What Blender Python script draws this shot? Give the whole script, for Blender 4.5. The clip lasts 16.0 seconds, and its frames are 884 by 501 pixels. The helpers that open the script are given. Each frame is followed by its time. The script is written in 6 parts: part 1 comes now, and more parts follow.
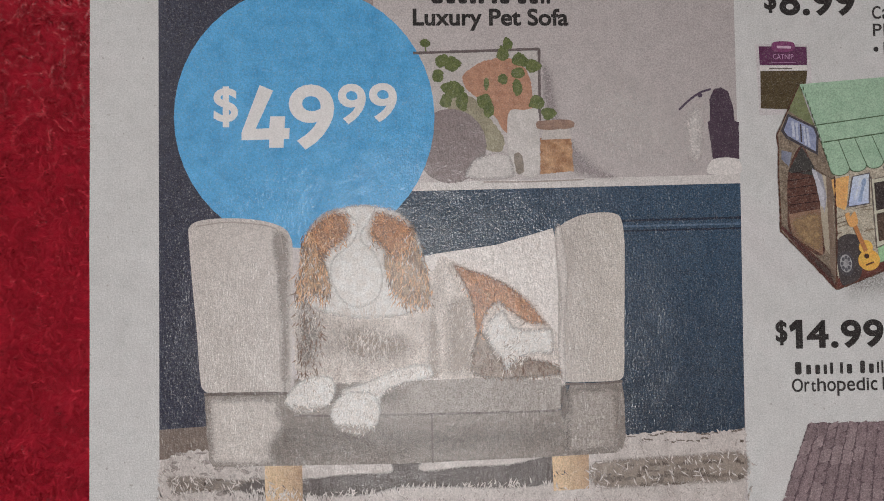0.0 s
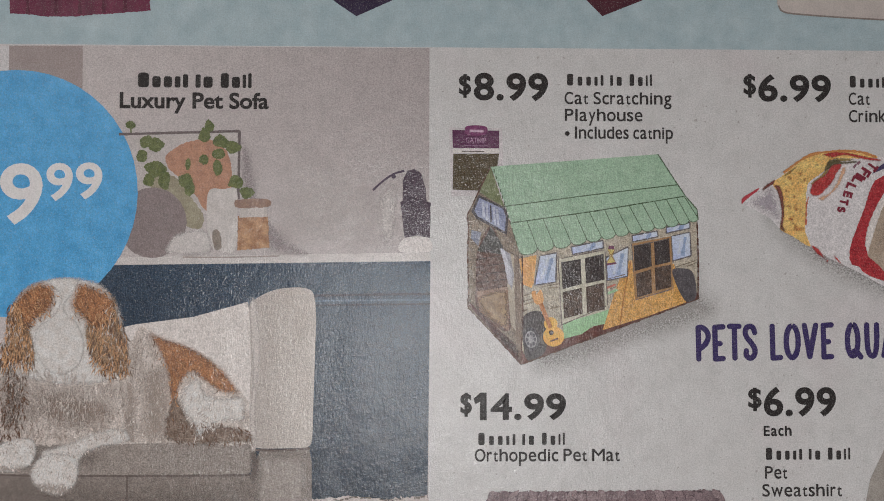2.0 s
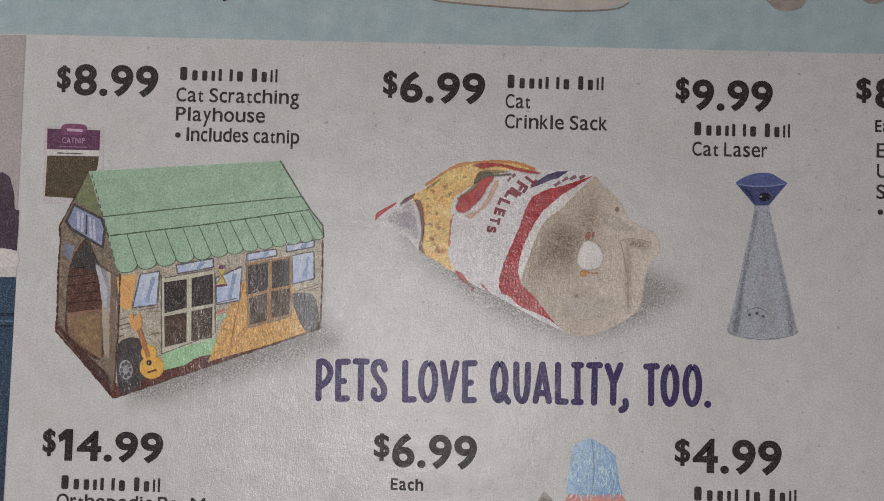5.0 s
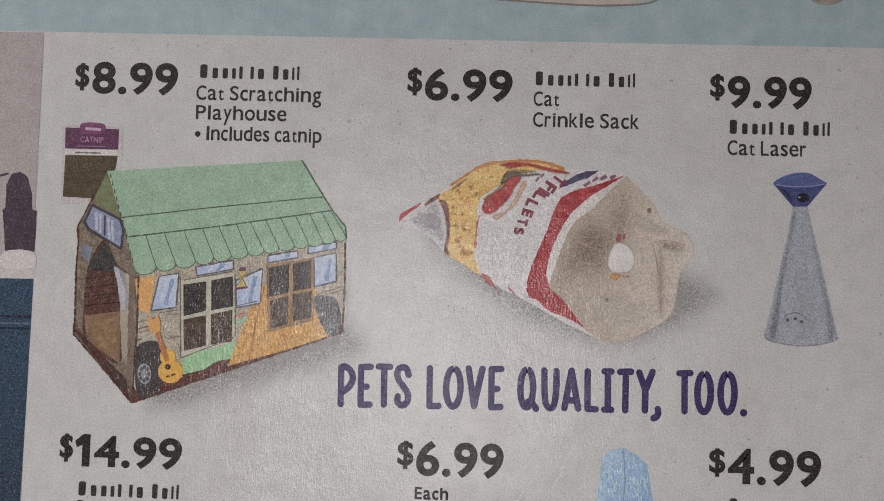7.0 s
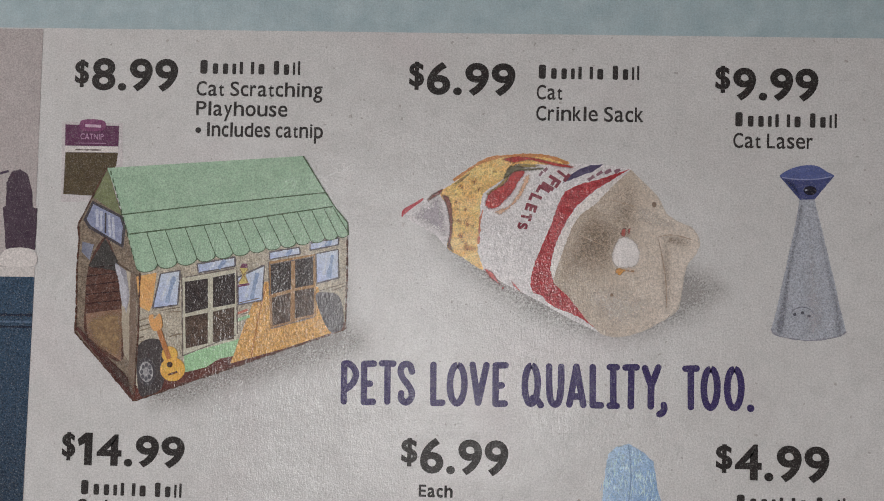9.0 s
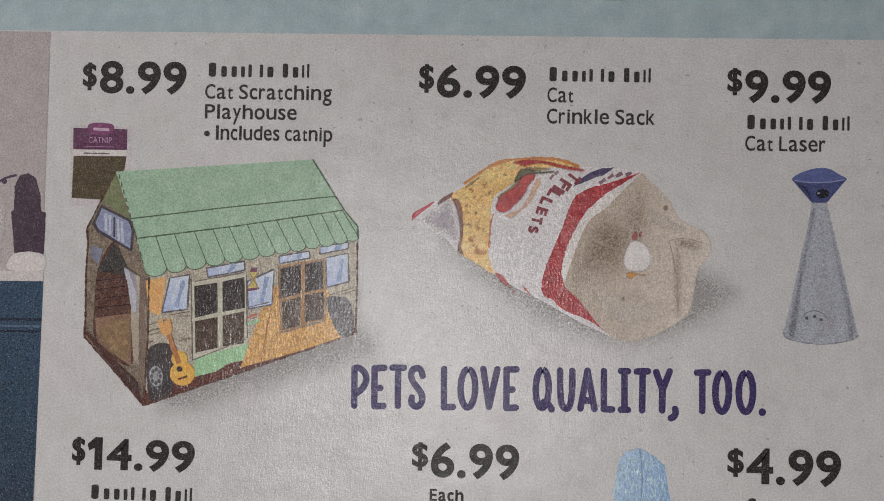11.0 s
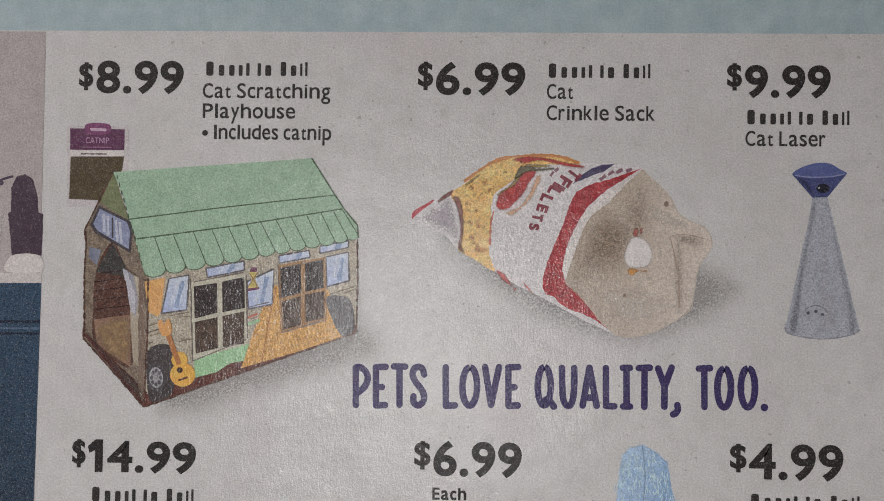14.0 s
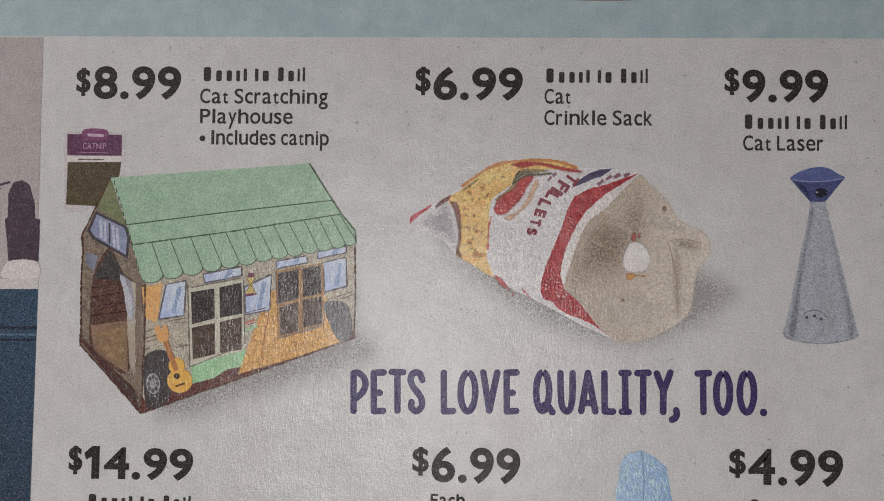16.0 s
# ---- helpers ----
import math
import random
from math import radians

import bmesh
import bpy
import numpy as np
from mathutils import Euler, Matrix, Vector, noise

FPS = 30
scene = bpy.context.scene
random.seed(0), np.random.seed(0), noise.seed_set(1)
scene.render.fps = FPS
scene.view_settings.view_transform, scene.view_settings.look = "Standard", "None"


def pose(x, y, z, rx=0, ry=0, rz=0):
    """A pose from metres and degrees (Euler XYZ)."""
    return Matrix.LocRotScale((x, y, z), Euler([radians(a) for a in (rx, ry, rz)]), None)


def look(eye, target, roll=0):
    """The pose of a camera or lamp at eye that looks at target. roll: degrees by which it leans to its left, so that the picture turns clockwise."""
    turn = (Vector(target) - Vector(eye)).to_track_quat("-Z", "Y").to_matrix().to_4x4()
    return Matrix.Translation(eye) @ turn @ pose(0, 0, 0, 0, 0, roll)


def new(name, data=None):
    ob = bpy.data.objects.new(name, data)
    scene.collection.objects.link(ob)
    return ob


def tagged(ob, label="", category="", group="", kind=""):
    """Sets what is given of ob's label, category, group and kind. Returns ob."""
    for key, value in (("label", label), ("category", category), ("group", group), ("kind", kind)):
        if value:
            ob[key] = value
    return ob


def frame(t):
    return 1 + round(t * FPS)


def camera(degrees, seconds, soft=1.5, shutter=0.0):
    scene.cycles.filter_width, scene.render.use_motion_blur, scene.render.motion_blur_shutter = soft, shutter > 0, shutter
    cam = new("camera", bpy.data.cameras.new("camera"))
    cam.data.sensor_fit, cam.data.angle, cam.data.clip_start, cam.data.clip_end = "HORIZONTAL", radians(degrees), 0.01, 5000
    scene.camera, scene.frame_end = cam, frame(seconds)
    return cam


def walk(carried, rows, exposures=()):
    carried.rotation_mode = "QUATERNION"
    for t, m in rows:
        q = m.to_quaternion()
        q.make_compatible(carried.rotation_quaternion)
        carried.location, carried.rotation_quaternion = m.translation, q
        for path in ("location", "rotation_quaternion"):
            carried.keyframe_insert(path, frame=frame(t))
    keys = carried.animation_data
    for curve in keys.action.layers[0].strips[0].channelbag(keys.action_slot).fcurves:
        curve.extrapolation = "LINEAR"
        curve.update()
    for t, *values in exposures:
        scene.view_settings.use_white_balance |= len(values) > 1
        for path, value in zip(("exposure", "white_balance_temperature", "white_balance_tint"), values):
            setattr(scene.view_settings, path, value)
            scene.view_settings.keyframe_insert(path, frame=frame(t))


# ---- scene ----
# A printed flyer lying on a red plush floor; all drawing sizes in millimetres.
cam = camera(66.0, 16.0, soft=1.0)
PATH = [
    (0.0, -0.06465, -0.01676, 0.13194, 1.775, -2.387, -0.844),
    (0.5, -0.06284, -0.01657, 0.13314, 1.947, -2.211, -0.736),
    (1.0, -0.05977, -0.01412, 0.13314, 1.719, -2.186, -0.558),
    (1.5, -0.03542, -0.00744, 0.14160, 1.208, -1.529, -0.295),
    (2.0, 0.00003, -0.00172, 0.14147, 1.506, -1.082, 0.107),
    (2.5, 0.02935, 0.00424, 0.14191, 0.753, -0.466, 0.307),
    (3.0, 0.06128, 0.00771, 0.13856, 1.290, 0.464, 0.200),
    (3.5, 0.07368, 0.00828, 0.12820, 1.387, 0.550, 0.185),
    (4.0, 0.07778, 0.00776, 0.12324, 1.312, 0.728, 0.670),
    (4.2, 0.08004, 0.00260, 0.12504, 1.595, 0.532, 1.079),
    (6.5, 0.07730, 0.00394, 0.11903, 1.885, 1.513, 1.781),
    (7.0, 0.07691, 0.00307, 0.11986, 1.928, 1.671, 1.728),
    (7.5, 0.07751, 0.00160, 0.11979, 1.793, 1.726, 1.673),
    (8.0, 0.07786, 0.00061, 0.11987, 1.810, 1.850, 1.569),
    (8.5, 0.07775, 0.00052, 0.11959, 1.923, 1.972, 1.502),
    (9.0, 0.07695, 0.00275, 0.11881, 1.719, 1.965, 1.416),
    (11.5, 0.07477, 0.00435, 0.11817, 1.248, 1.989, 1.274),
    (12.0, 0.07445, 0.00430, 0.11775, 1.348, 1.909, 1.114),
    (12.5, 0.07452, 0.00436, 0.11767, 1.256, 1.812, 0.998),
    (13.0, 0.07407, 0.00434, 0.11766, 1.147, 1.732, 0.956),
    (13.5, 0.07420, 0.00412, 0.11782, 1.177, 1.750, 0.888),
    (14.0, 0.07436, 0.00436, 0.11802, 1.061, 1.679, 0.820),
    (14.5, 0.07486, 0.00376, 0.11798, 1.269, 1.701, 0.801),
    (15.0, 0.07465, 0.00359, 0.11773, 1.456, 1.690, 0.785),
    (15.5, 0.07440, 0.00456, 0.11801, 1.380, 1.670, 0.753),
    (16.0, 0.07459, 0.00442, 0.11778, 1.463, 1.615, 0.711),
]
walk(cam, [(t, pose(x, y, z, rx, ry, rz)) for t, x, y, z, rx, ry, rz in PATH],
     [(0.0, -0.01), (1.0, 0.01), (1.5, -0.08), (2.0, -0.08), (2.5, 0.0), (3.0, 0.08), (3.5, 0.02), (4.2, -0.09), (6.3, -0.03), (16.0, -0.03)])

# ---- world and light ----
world = bpy.data.worlds.new("world")
scene.world = world
world.use_nodes = True
world.node_tree.nodes["Background"].inputs[0].default_value = (0.5, 0.52, 0.55, 1)
world.node_tree.nodes["Background"].inputs[1].default_value = 0.02

# Unseen lamp assumed from the sheen; its narrow, off-centre beam grades the brightness.
LAMP = (-0.04, -0.28, 2.30)
AIM = (-0.11, -0.29, 0.0)
bulb = bpy.data.lights.new("lamp_light", "SPOT")
bulb.spot_size, bulb.spot_blend, bulb.shadow_soft_size = radians(32), 1.0, 0.10
bulb.energy, bulb.color = 146.0, (0.980, 0.975, 0.963)
bulb_ob = new("lamp_light", bulb)
bulb_ob.matrix_world = look(LAMP, AIM)
# Added fill light, set far aside so its reflection misses the page.
FILL_LAMP = (-1.25, 0.85, 2.33)
fill_bulb = bpy.data.lights.new("fill_light", "AREA")
fill_bulb.shape, fill_bulb.size, fill_bulb.energy, fill_bulb.color = "DISK", 0.36, 4.5, (1.0, 0.96, 0.93)
fill_ob = new("fill_light", fill_bulb)
fill_ob.matrix_world = pose(*FILL_LAMP)

MM = 0.001
STEP = 0.022          # lift of one print layer over the next, mm
count = iter(range(10 ** 6))


def lift(layer):
    """Height of the next patch of a layer; patches of one layer lie a hair apart."""
    return (layer * STEP + 0.001 * (next(count) % 21)) * MM


# ---- materials ----
def linear(c):
    return tuple(((v / 255 + 0.055) / 1.055) ** 2.4 if v > 10 else v / 3294 for v in c)


INK_GAIN = 1.5


def pigment(c):
    """Base colour of a printed tone on newsprint, a little greyed by the paper."""
    v = linear(c)
    grey = 0.3 * v[0] + 0.6 * v[1] + 0.1 * v[2]
    return tuple(min(0.8, (0.9 * u + 0.1 * grey) * INK_GAIN) for u in v)


class Nodes:
    def __init__(self, name):
        self.mat = bpy.data.materials.new(name)
        self.mat.use_nodes = True
        self.tree = self.mat.node_tree
        self.shader = self.tree.nodes["Principled BSDF"]
        self.out = self.tree.nodes["Material Output"]

    def node(self, kind, **values):
        n = self.tree.nodes.new(kind)
        for key, value in values.items():
            n.inputs[key].default_value = value
        return n

    def link(self, a, b):
        self.tree.links.new(a, b)

    def noise(self, scale, detail=2.0, rough=0.5, stretch=None):
        n = self.node("ShaderNodeTexNoise", Scale=scale, Detail=detail, Roughness=rough)
        co = self.node("ShaderNodeTexCoord")
        if stretch:
            m = self.node("ShaderNodeMapping")
            m.inputs["Scale"].default_value = stretch
            self.link(co.outputs["Object"], m.inputs["Vector"])
            self.link(m.outputs["Vector"], n.inputs["Vector"])
        else:
            self.link(co.outputs["Object"], n.inputs["Vector"])
        return n.outputs["Fac"]

    def span(self, fac, a, b, lo, hi):
        m = self.node("ShaderNodeMapRange")
        for i, v in enumerate((a, b, lo, hi)):
            m.inputs[1 + i].default_value = v
        self.link(fac, m.inputs[0])
        return m.outputs[0]

    def maths(self, op, a, b):
        m = self.tree.nodes.new("ShaderNodeMath")
        m.operation = op
        for i, v in enumerate((a, b)):
            if isinstance(v, (int, float)):
                m.inputs[i].default_value = v
            else:
                self.link(v, m.inputs[i])
        return m.outputs[0]

    def mix(self, fac, a, b, blend="MIX"):
        m = self.tree.nodes.new("ShaderNodeMix")
        m.data_type, m.blend_type = "RGBA", blend
        for i, v in ((0, fac), (6, a), (7, b)):
            if isinstance(v, (int, float)):
                m.inputs[i].default_value = v
            elif isinstance(v, tuple):
                m.inputs[i].default_value = (*v, 1)
            else:
                self.link(v, m.inputs[i])
        return m.outputs[2]


RELIEF, ROUGH = 0.000050, 0.20
LUMPS, COCKLE = 1.5, 8.0      # lumps of a millimetre and slow cockling of the sheet, in units of the fibre relief


def newsprint(n, colour, speckle, gloss):
    """Finish of newsprint: fibre relief that glitters, mottled take-up of the ink, small gloss."""
    mottle = n.span(n.noise(260, 3, 0.6), 0.3, 0.7, 0.95, 1.04)
    fine = n.span(n.noise(3400, 2, 0.75), 0.34, 0.66, 1 - 1.6 * speckle, 1 + 1.6 * speckle)
    streak = n.span(n.noise(1300, 2, 0.55, (1.0, 0.16, 1.0)), 0.3, 0.7, 0.982, 1.018)
    tone = n.maths("MULTIPLY", n.maths("MULTIPLY", mottle, fine), streak)
    value = n.node("ShaderNodeCombineXYZ")
    for i in range(3):
        n.link(tone, value.inputs[i])
    n.link(n.mix(1.0, colour, value.outputs[0], "MULTIPLY"), n.shader.inputs["Base Color"])
    relief = n.maths("ADD", n.noise(4200, 1, 0.6), n.maths("MULTIPLY", n.noise(2900, 1, 0.5, (1.0, 0.24, 1.0)), 0.8))
    waves = n.maths("ADD", n.maths("MULTIPLY", n.noise(620, 2, 0.55), LUMPS), n.maths("MULTIPLY", n.noise(85, 2, 0.5), COCKLE))
    b = n.node("ShaderNodeBump", Strength=1.0, Distance=RELIEF)
    n.link(n.maths("ADD", relief, waves), b.inputs["Height"])
    n.link(b.outputs["Normal"], n.shader.inputs["Normal"])
    n.shader.inputs["Roughness"].default_value = ROUGH
    n.shader.inputs["Specular IOR Level"].default_value = gloss * 0.50
    return n.mat


INKS = {}


def ink(c1, c2=None, way=(0, 1), blend="ramp", size=900, stretch=None, speckle=0.12, gloss=0.52, soft=1.0, feathered=False):
    """Printed colour; with c2 it fades along way across the shape, or is mixed in by grain of that size (1/m)."""
    key = (c1, c2, way, blend, size, stretch, speckle, gloss, soft, feathered)
    if key in INKS:
        return INKS[key]
    n = Nodes("ink")
    a = pigment(c1)
    colour = a
    if c2:
        b = pigment(c2)
        if blend == "ramp":
            co = n.node("ShaderNodeTexCoord")
            sep = n.node("ShaderNodeSeparateXYZ")
            n.link(co.outputs["Generated"], sep.inputs[0])
            total = sum(abs(w) for w in way)
            x = n.maths("MULTIPLY", n.maths("SUBTRACT", sep.outputs[0], 0.5), way[0] / total)
            y = n.maths("MULTIPLY", n.maths("SUBTRACT", sep.outputs[1], 0.5), way[1] / total)
            fac = n.maths("ADD", n.maths("ADD", x, y), 0.5)
            fac = n.maths("ADD", fac, n.span(n.noise(size, 2), 0.3, 0.7, -0.08, 0.08))
            fac = n.span(fac, 0.0, 1.0, 0.0, 1.0)
        else:
            fac = n.span(n.noise(size, 3, 0.6, stretch), 0.5 - 0.22 * soft, 0.5 + 0.22 * soft, 0.0, 1.0)
        colour = n.mix(fac, a, b)
    # pinholes where the ink missed the paper
    holes = n.span(n.noise(4200, 1, 0.6), 0.57, 0.74, 0.0, 0.23)
    colour = n.mix(holes, colour, (0.55, 0.53, 0.51))
    newsprint(n, colour, speckle, gloss)
    if feathered:
        cover = n.node("ShaderNodeAttribute")
        cover.attribute_name = "cover"
        clear = n.node("ShaderNodeBsdfTransparent")
        m = n.node("ShaderNodeMixShader")
        # the ink thins out into grain, as a coarse screen does
        grain = n.span(n.noise(3000, 2, 0.65), 0.3, 0.7, -0.9, 0.9)
        fac = cover.outputs["Fac"]
        room = n.maths("MINIMUM", fac, n.maths("SUBTRACT", 1.0, fac))
        n.link(n.span(n.maths("ADD", fac, n.maths("MULTIPLY", grain, room)), 0.0, 1.0, 0.0, 1.0), m.inputs[0])
        n.link(clear.outputs[0], m.inputs[1])
        n.link(n.shader.outputs[0], m.inputs[2])
        n.link(m.outputs[0], n.out.inputs["Surface"])
    INKS[key] = n.mat
    return n.mat


def paper_material():
    n = Nodes("newsprint_paper")
    warm = n.mix(n.span(n.noise(60, 3, 0.6), 0.35, 0.65, 0.0, 1.0), (0.622, 0.610, 0.608), (0.652, 0.642, 0.643))
    cloud = n.mix(n.span(n.noise(330, 3, 0.65), 0.52, 0.72, 0.0, 0.5), warm, (0.545, 0.545, 0.540))
    tint = n.mix(n.span(n.noise(34, 2, 0.5), 0.56, 0.72, 0.0, 0.5), cloud, (0.640, 0.585, 0.600))
    specks = n.span(n.noise(900, 1, 0.5), 0.735, 0.76, 0.0, 0.55)
    fibres = n.span(n.noise(1500, 2, 0.5, (1.0, 0.25, 1.0)), 0.70, 0.76, 0.0, 0.35)
    colour = n.mix(fibres, n.mix(specks, tint, (0.30, 0.27, 0.25)), (0.36, 0.34, 0.32))
    return newsprint(n, colour, 0.10, 0.50)


def plain_material(name, c, rough=0.8, grain=40):
    n = Nodes(name)
    n.link(n.mix(n.span(n.noise(grain, 4, 0.6), 0.3, 0.7, 0, 1), tuple(v * 0.94 for v in c), c), n.shader.inputs["Base Color"])
    n.shader.inputs["Roughness"].default_value = rough
    b = n.node("ShaderNodeBump", Strength=0.2, Distance=0.002)
    n.link(n.noise(grain * 6, 3), b.inputs["Height"])
    n.link(b.outputs["Normal"], n.shader.inputs["Normal"])
    return n.mat


def plush_material():
    n = Nodes("red_plush")
    patch = n.span(n.noise(120, 3, 0.6), 0.3, 0.7, 0.0, 1.0)
    strand = n.node("ShaderNodeNewGeometry")
    shade = n.mix(patch, (0.44, 0.013, 0.032), (0.55, 0.019, 0.045))
    tip = n.mix(n.span(strand.outputs["Random Per Island"], 0, 1, 0, 0.6), shade, (0.66, 0.040, 0.070))
    n.link(tip, n.shader.inputs["Base Color"])
    n.shader.inputs["Roughness"].default_value = 0.26
    n.shader.inputs["Specular IOR Level"].default_value = 0.5
    n.shader.inputs["Sheen Weight"].default_value = 0.25
    n.shader.inputs["Sheen Tint"].default_value = (0.8, 0.12, 0.14, 1)
    return n.mat


PAPER = paper_material()
PLUSH = plush_material()
WALL = plain_material("wall_paint", (0.62, 0.60, 0.57))
CEILING = plain_material("ceiling_paint", (0.75, 0.74, 0.72))
METAL = plain_material("lamp_metal", (0.55, 0.54, 0.52), 0.4)
glow = Nodes("lamp_glass")
glow.shader.inputs["Base Color"].default_value = (0.9, 0.88, 0.84, 1)
glow.shader.inputs["Emission Color"].default_value = (1.0, 0.95, 0.88, 1)
glow.shader.inputs["Emission Strength"].default_value = 2.5
GLASS = glow.mat

BLACK = ink((44, 41, 41), gloss=0.2, speckle=0.14)
TEXT = ink((50, 47, 47), gloss=0.2, speckle=0.14)
VIOLET = ink((48, 40, 80), (60, 50, 92), blend="grain", size=1500, speckle=0.18, gloss=0.25)


# ---- building helpers ----
def thing(name, label="", category="", group="", kind=""):
    return tagged(new(name), label, category, group, kind)


def mesh_object(name, bm, material, parent=None, label=""):
    data = bpy.data.meshes.new(name)
    bm.to_mesh(data)
    bm.free()
    data.materials.append(material)
    ob = new(name, data)
    ob.parent = parent
    return tagged(ob, label)


part = mesh_object


def curve_loop(pts, steps):
    """A closed smooth loop through pts."""
    n, out = len(pts), []
    for i in range(n):
        a, b, c, d = (Vector(pts[(i + k) % n]) for k in (-1, 0, 1, 2))
        for s in range(steps):
            t = s / steps
            out.append(0.5 * (2 * b + (c - a) * t + (2 * a - 5 * b + 4 * c - d) * t * t + (3 * b - a - 3 * c + d) * t ** 3))
    return out


def ragged(loop, amount, step=0.35):
    """Loop cut into short steps and frayed by that many mm."""
    out, step = [], max(step, amount * 2.2)
    for i, p in enumerate(loop):
        q = loop[(i + 1) % len(loop)]
        if (q - p).length < 1e-6:
            continue
        k = max(1, int((q - p).length / step))
        d = (q - p).normalized()
        for s in range(k):
            out.append(p.lerp(q, s / k) + Vector((d.y, -d.x)) * random.uniform(-1.5, 1.5) * amount)
    return out


def fill(name, loop, material, parent, layer, label=""):
    bm = bmesh.new()
    z = lift(layer)
    vs = [bm.verts.new((p[0] * MM, p[1] * MM, z)) for p in loop]
    f = bm.faces.new(vs)
    f.normal_update()
    if f.normal.z < 0:
        f.normal_flip()
    bmesh.ops.triangulate(bm, faces=[f], ngon_method="EAR_CLIP")
    return part(name, bm, material, parent, label)


def shape(name, pts, material, parent, layer, round=True, fray=0.0, label=""):
    loop = curve_loop(pts, 6) if round else [Vector(p) for p in pts]
    if fray:
        loop = ragged(loop, fray)
    return fill(name, loop, material, parent, layer, label)


def oval(name, e, material, parent, layer, fray=0.0, turn=0.0, label=""):
    x, y, rx, ry = e
    c, s = math.cos(radians(turn)), math.sin(radians(turn))
    loop = [Vector((x + rx * math.cos(a) * c - ry * math.sin(a) * s, y + rx * math.cos(a) * s + ry * math.sin(a) * c))
            for a in (k * math.tau / 48 for k in range(48))]
    return fill(name, ragged(loop, fray) if fray else loop, material, parent, layer, label)


def feather(name, pts, material, parent, layer, edge=3.0, strength=0.8, label=""):
    """A patch whose ink thins out over edge mm inside its outline."""
    loop = np.array([(p.x, p.y) for p in curve_loop(pts, 5)])
    low, high = loop.min(0), loop.max(0)
    step = max(0.12, min(high - low) / 40)
    xs, ys = np.arange(low[0], high[0] + step, step), np.arange(low[1], high[1] + step, step)
    gx, gy = np.meshgrid(xs, ys)
    inside, near = np.zeros(gx.shape, bool), np.full(gx.shape, 1e9)
    for (ax, ay), (bx, by) in zip(loop, np.roll(loop, -1, 0)):
        dx, dy = bx - ax, by - ay
        if abs(dy) > 1e-9:
            inside ^= ((ay > gy) != (by > gy)) & (gx < dx * (gy - ay) / dy + ax)
        u = np.clip(((gx - ax) * dx + (gy - ay) * dy) / max(dx * dx + dy * dy, 1e-9), 0, 1)
        near = np.minimum(near, np.hypot(gx - ax - u * dx, gy - ay - u * dy))
    depth = np.where(inside, near, 0.0)
    u = np.clip(depth / min(edge, depth.max()), 0, 1)
    cover = strength * u * u * (3 - 2 * u)
    z, n = lift(layer), len(xs)
    cells = [(j * n + i, j * n + i + 1, (j + 1) * n + i + 1, (j + 1) * n + i) for j in range(len(ys) - 1) for i in range(n - 1)
             if inside[j:j + 2, i:i + 2].any()]
    used = sorted({k for c in cells for k in c})
    index = {k: i for i, k in enumerate(used)}
    fx, fy, fc = gx.ravel(), gy.ravel(), cover.ravel()
    data = bpy.data.meshes.new(name)
    data.from_pydata([(fx[k] * MM, fy[k] * MM, z) for k in used], [], [tuple(index[k] for k in c) for c in cells])
    data.attributes.new("cover", "FLOAT", "POINT").data.foreach_set("value", [fc[k] for k in used])
    data.materials.append(material)
    ob = new(name, data)
    ob.parent = parent
    return tagged(ob, label)


def stroke(name, pts, width, material, parent, layer, taper=False, round=True, wobble=0.0, label=""):
    """A line of that width along pts."""
    path = [Vector(p) for p in pts]
    if round and len(path) > 2:
        fine = []
        for i in range(len(path) - 1):
            a, b, c, d = path[max(i - 1, 0)], path[i], path[i + 1], path[min(i + 2, len(path) - 1)]
            for s in range(5):
                t = s / 5
                fine.append(0.5 * (2 * b + (c - a) * t + (2 * a - 5 * b + 4 * c - d) * t * t + (3 * b - a - 3 * c + d) * t ** 3))
        path = fine + [path[-1]]
    if wobble:
        dense = []
        for a, b in zip(path, path[1:]):
            k = max(1, int((b - a).length / 0.5))
            dense += [a.lerp(b, s / k) for s in range(k)]
        path = dense + [path[-1]]
    bm = bmesh.new()
    rows, z = [], lift(layer)
    for i, p in enumerate(path):
        d = (path[min(i + 1, len(path) - 1)] - path[max(i - 1, 0)]).normalized()
        w = width / 2 * (1 - 0.7 * i / len(path) if taper else 1) * (1 + (random.uniform(-wobble, wobble) if wobble else 0))
        side = Vector((-d.y, d.x)) * w
        rows.append([bm.verts.new(((p + k * side).x * MM, (p + k * side).y * MM, z)) for k in (1, -1)])
    for a, b in zip(rows, rows[1:]):
        bm.faces.new((a[0], a[1], b[1], b[0]))
    return part(name, bm, material, parent, label)


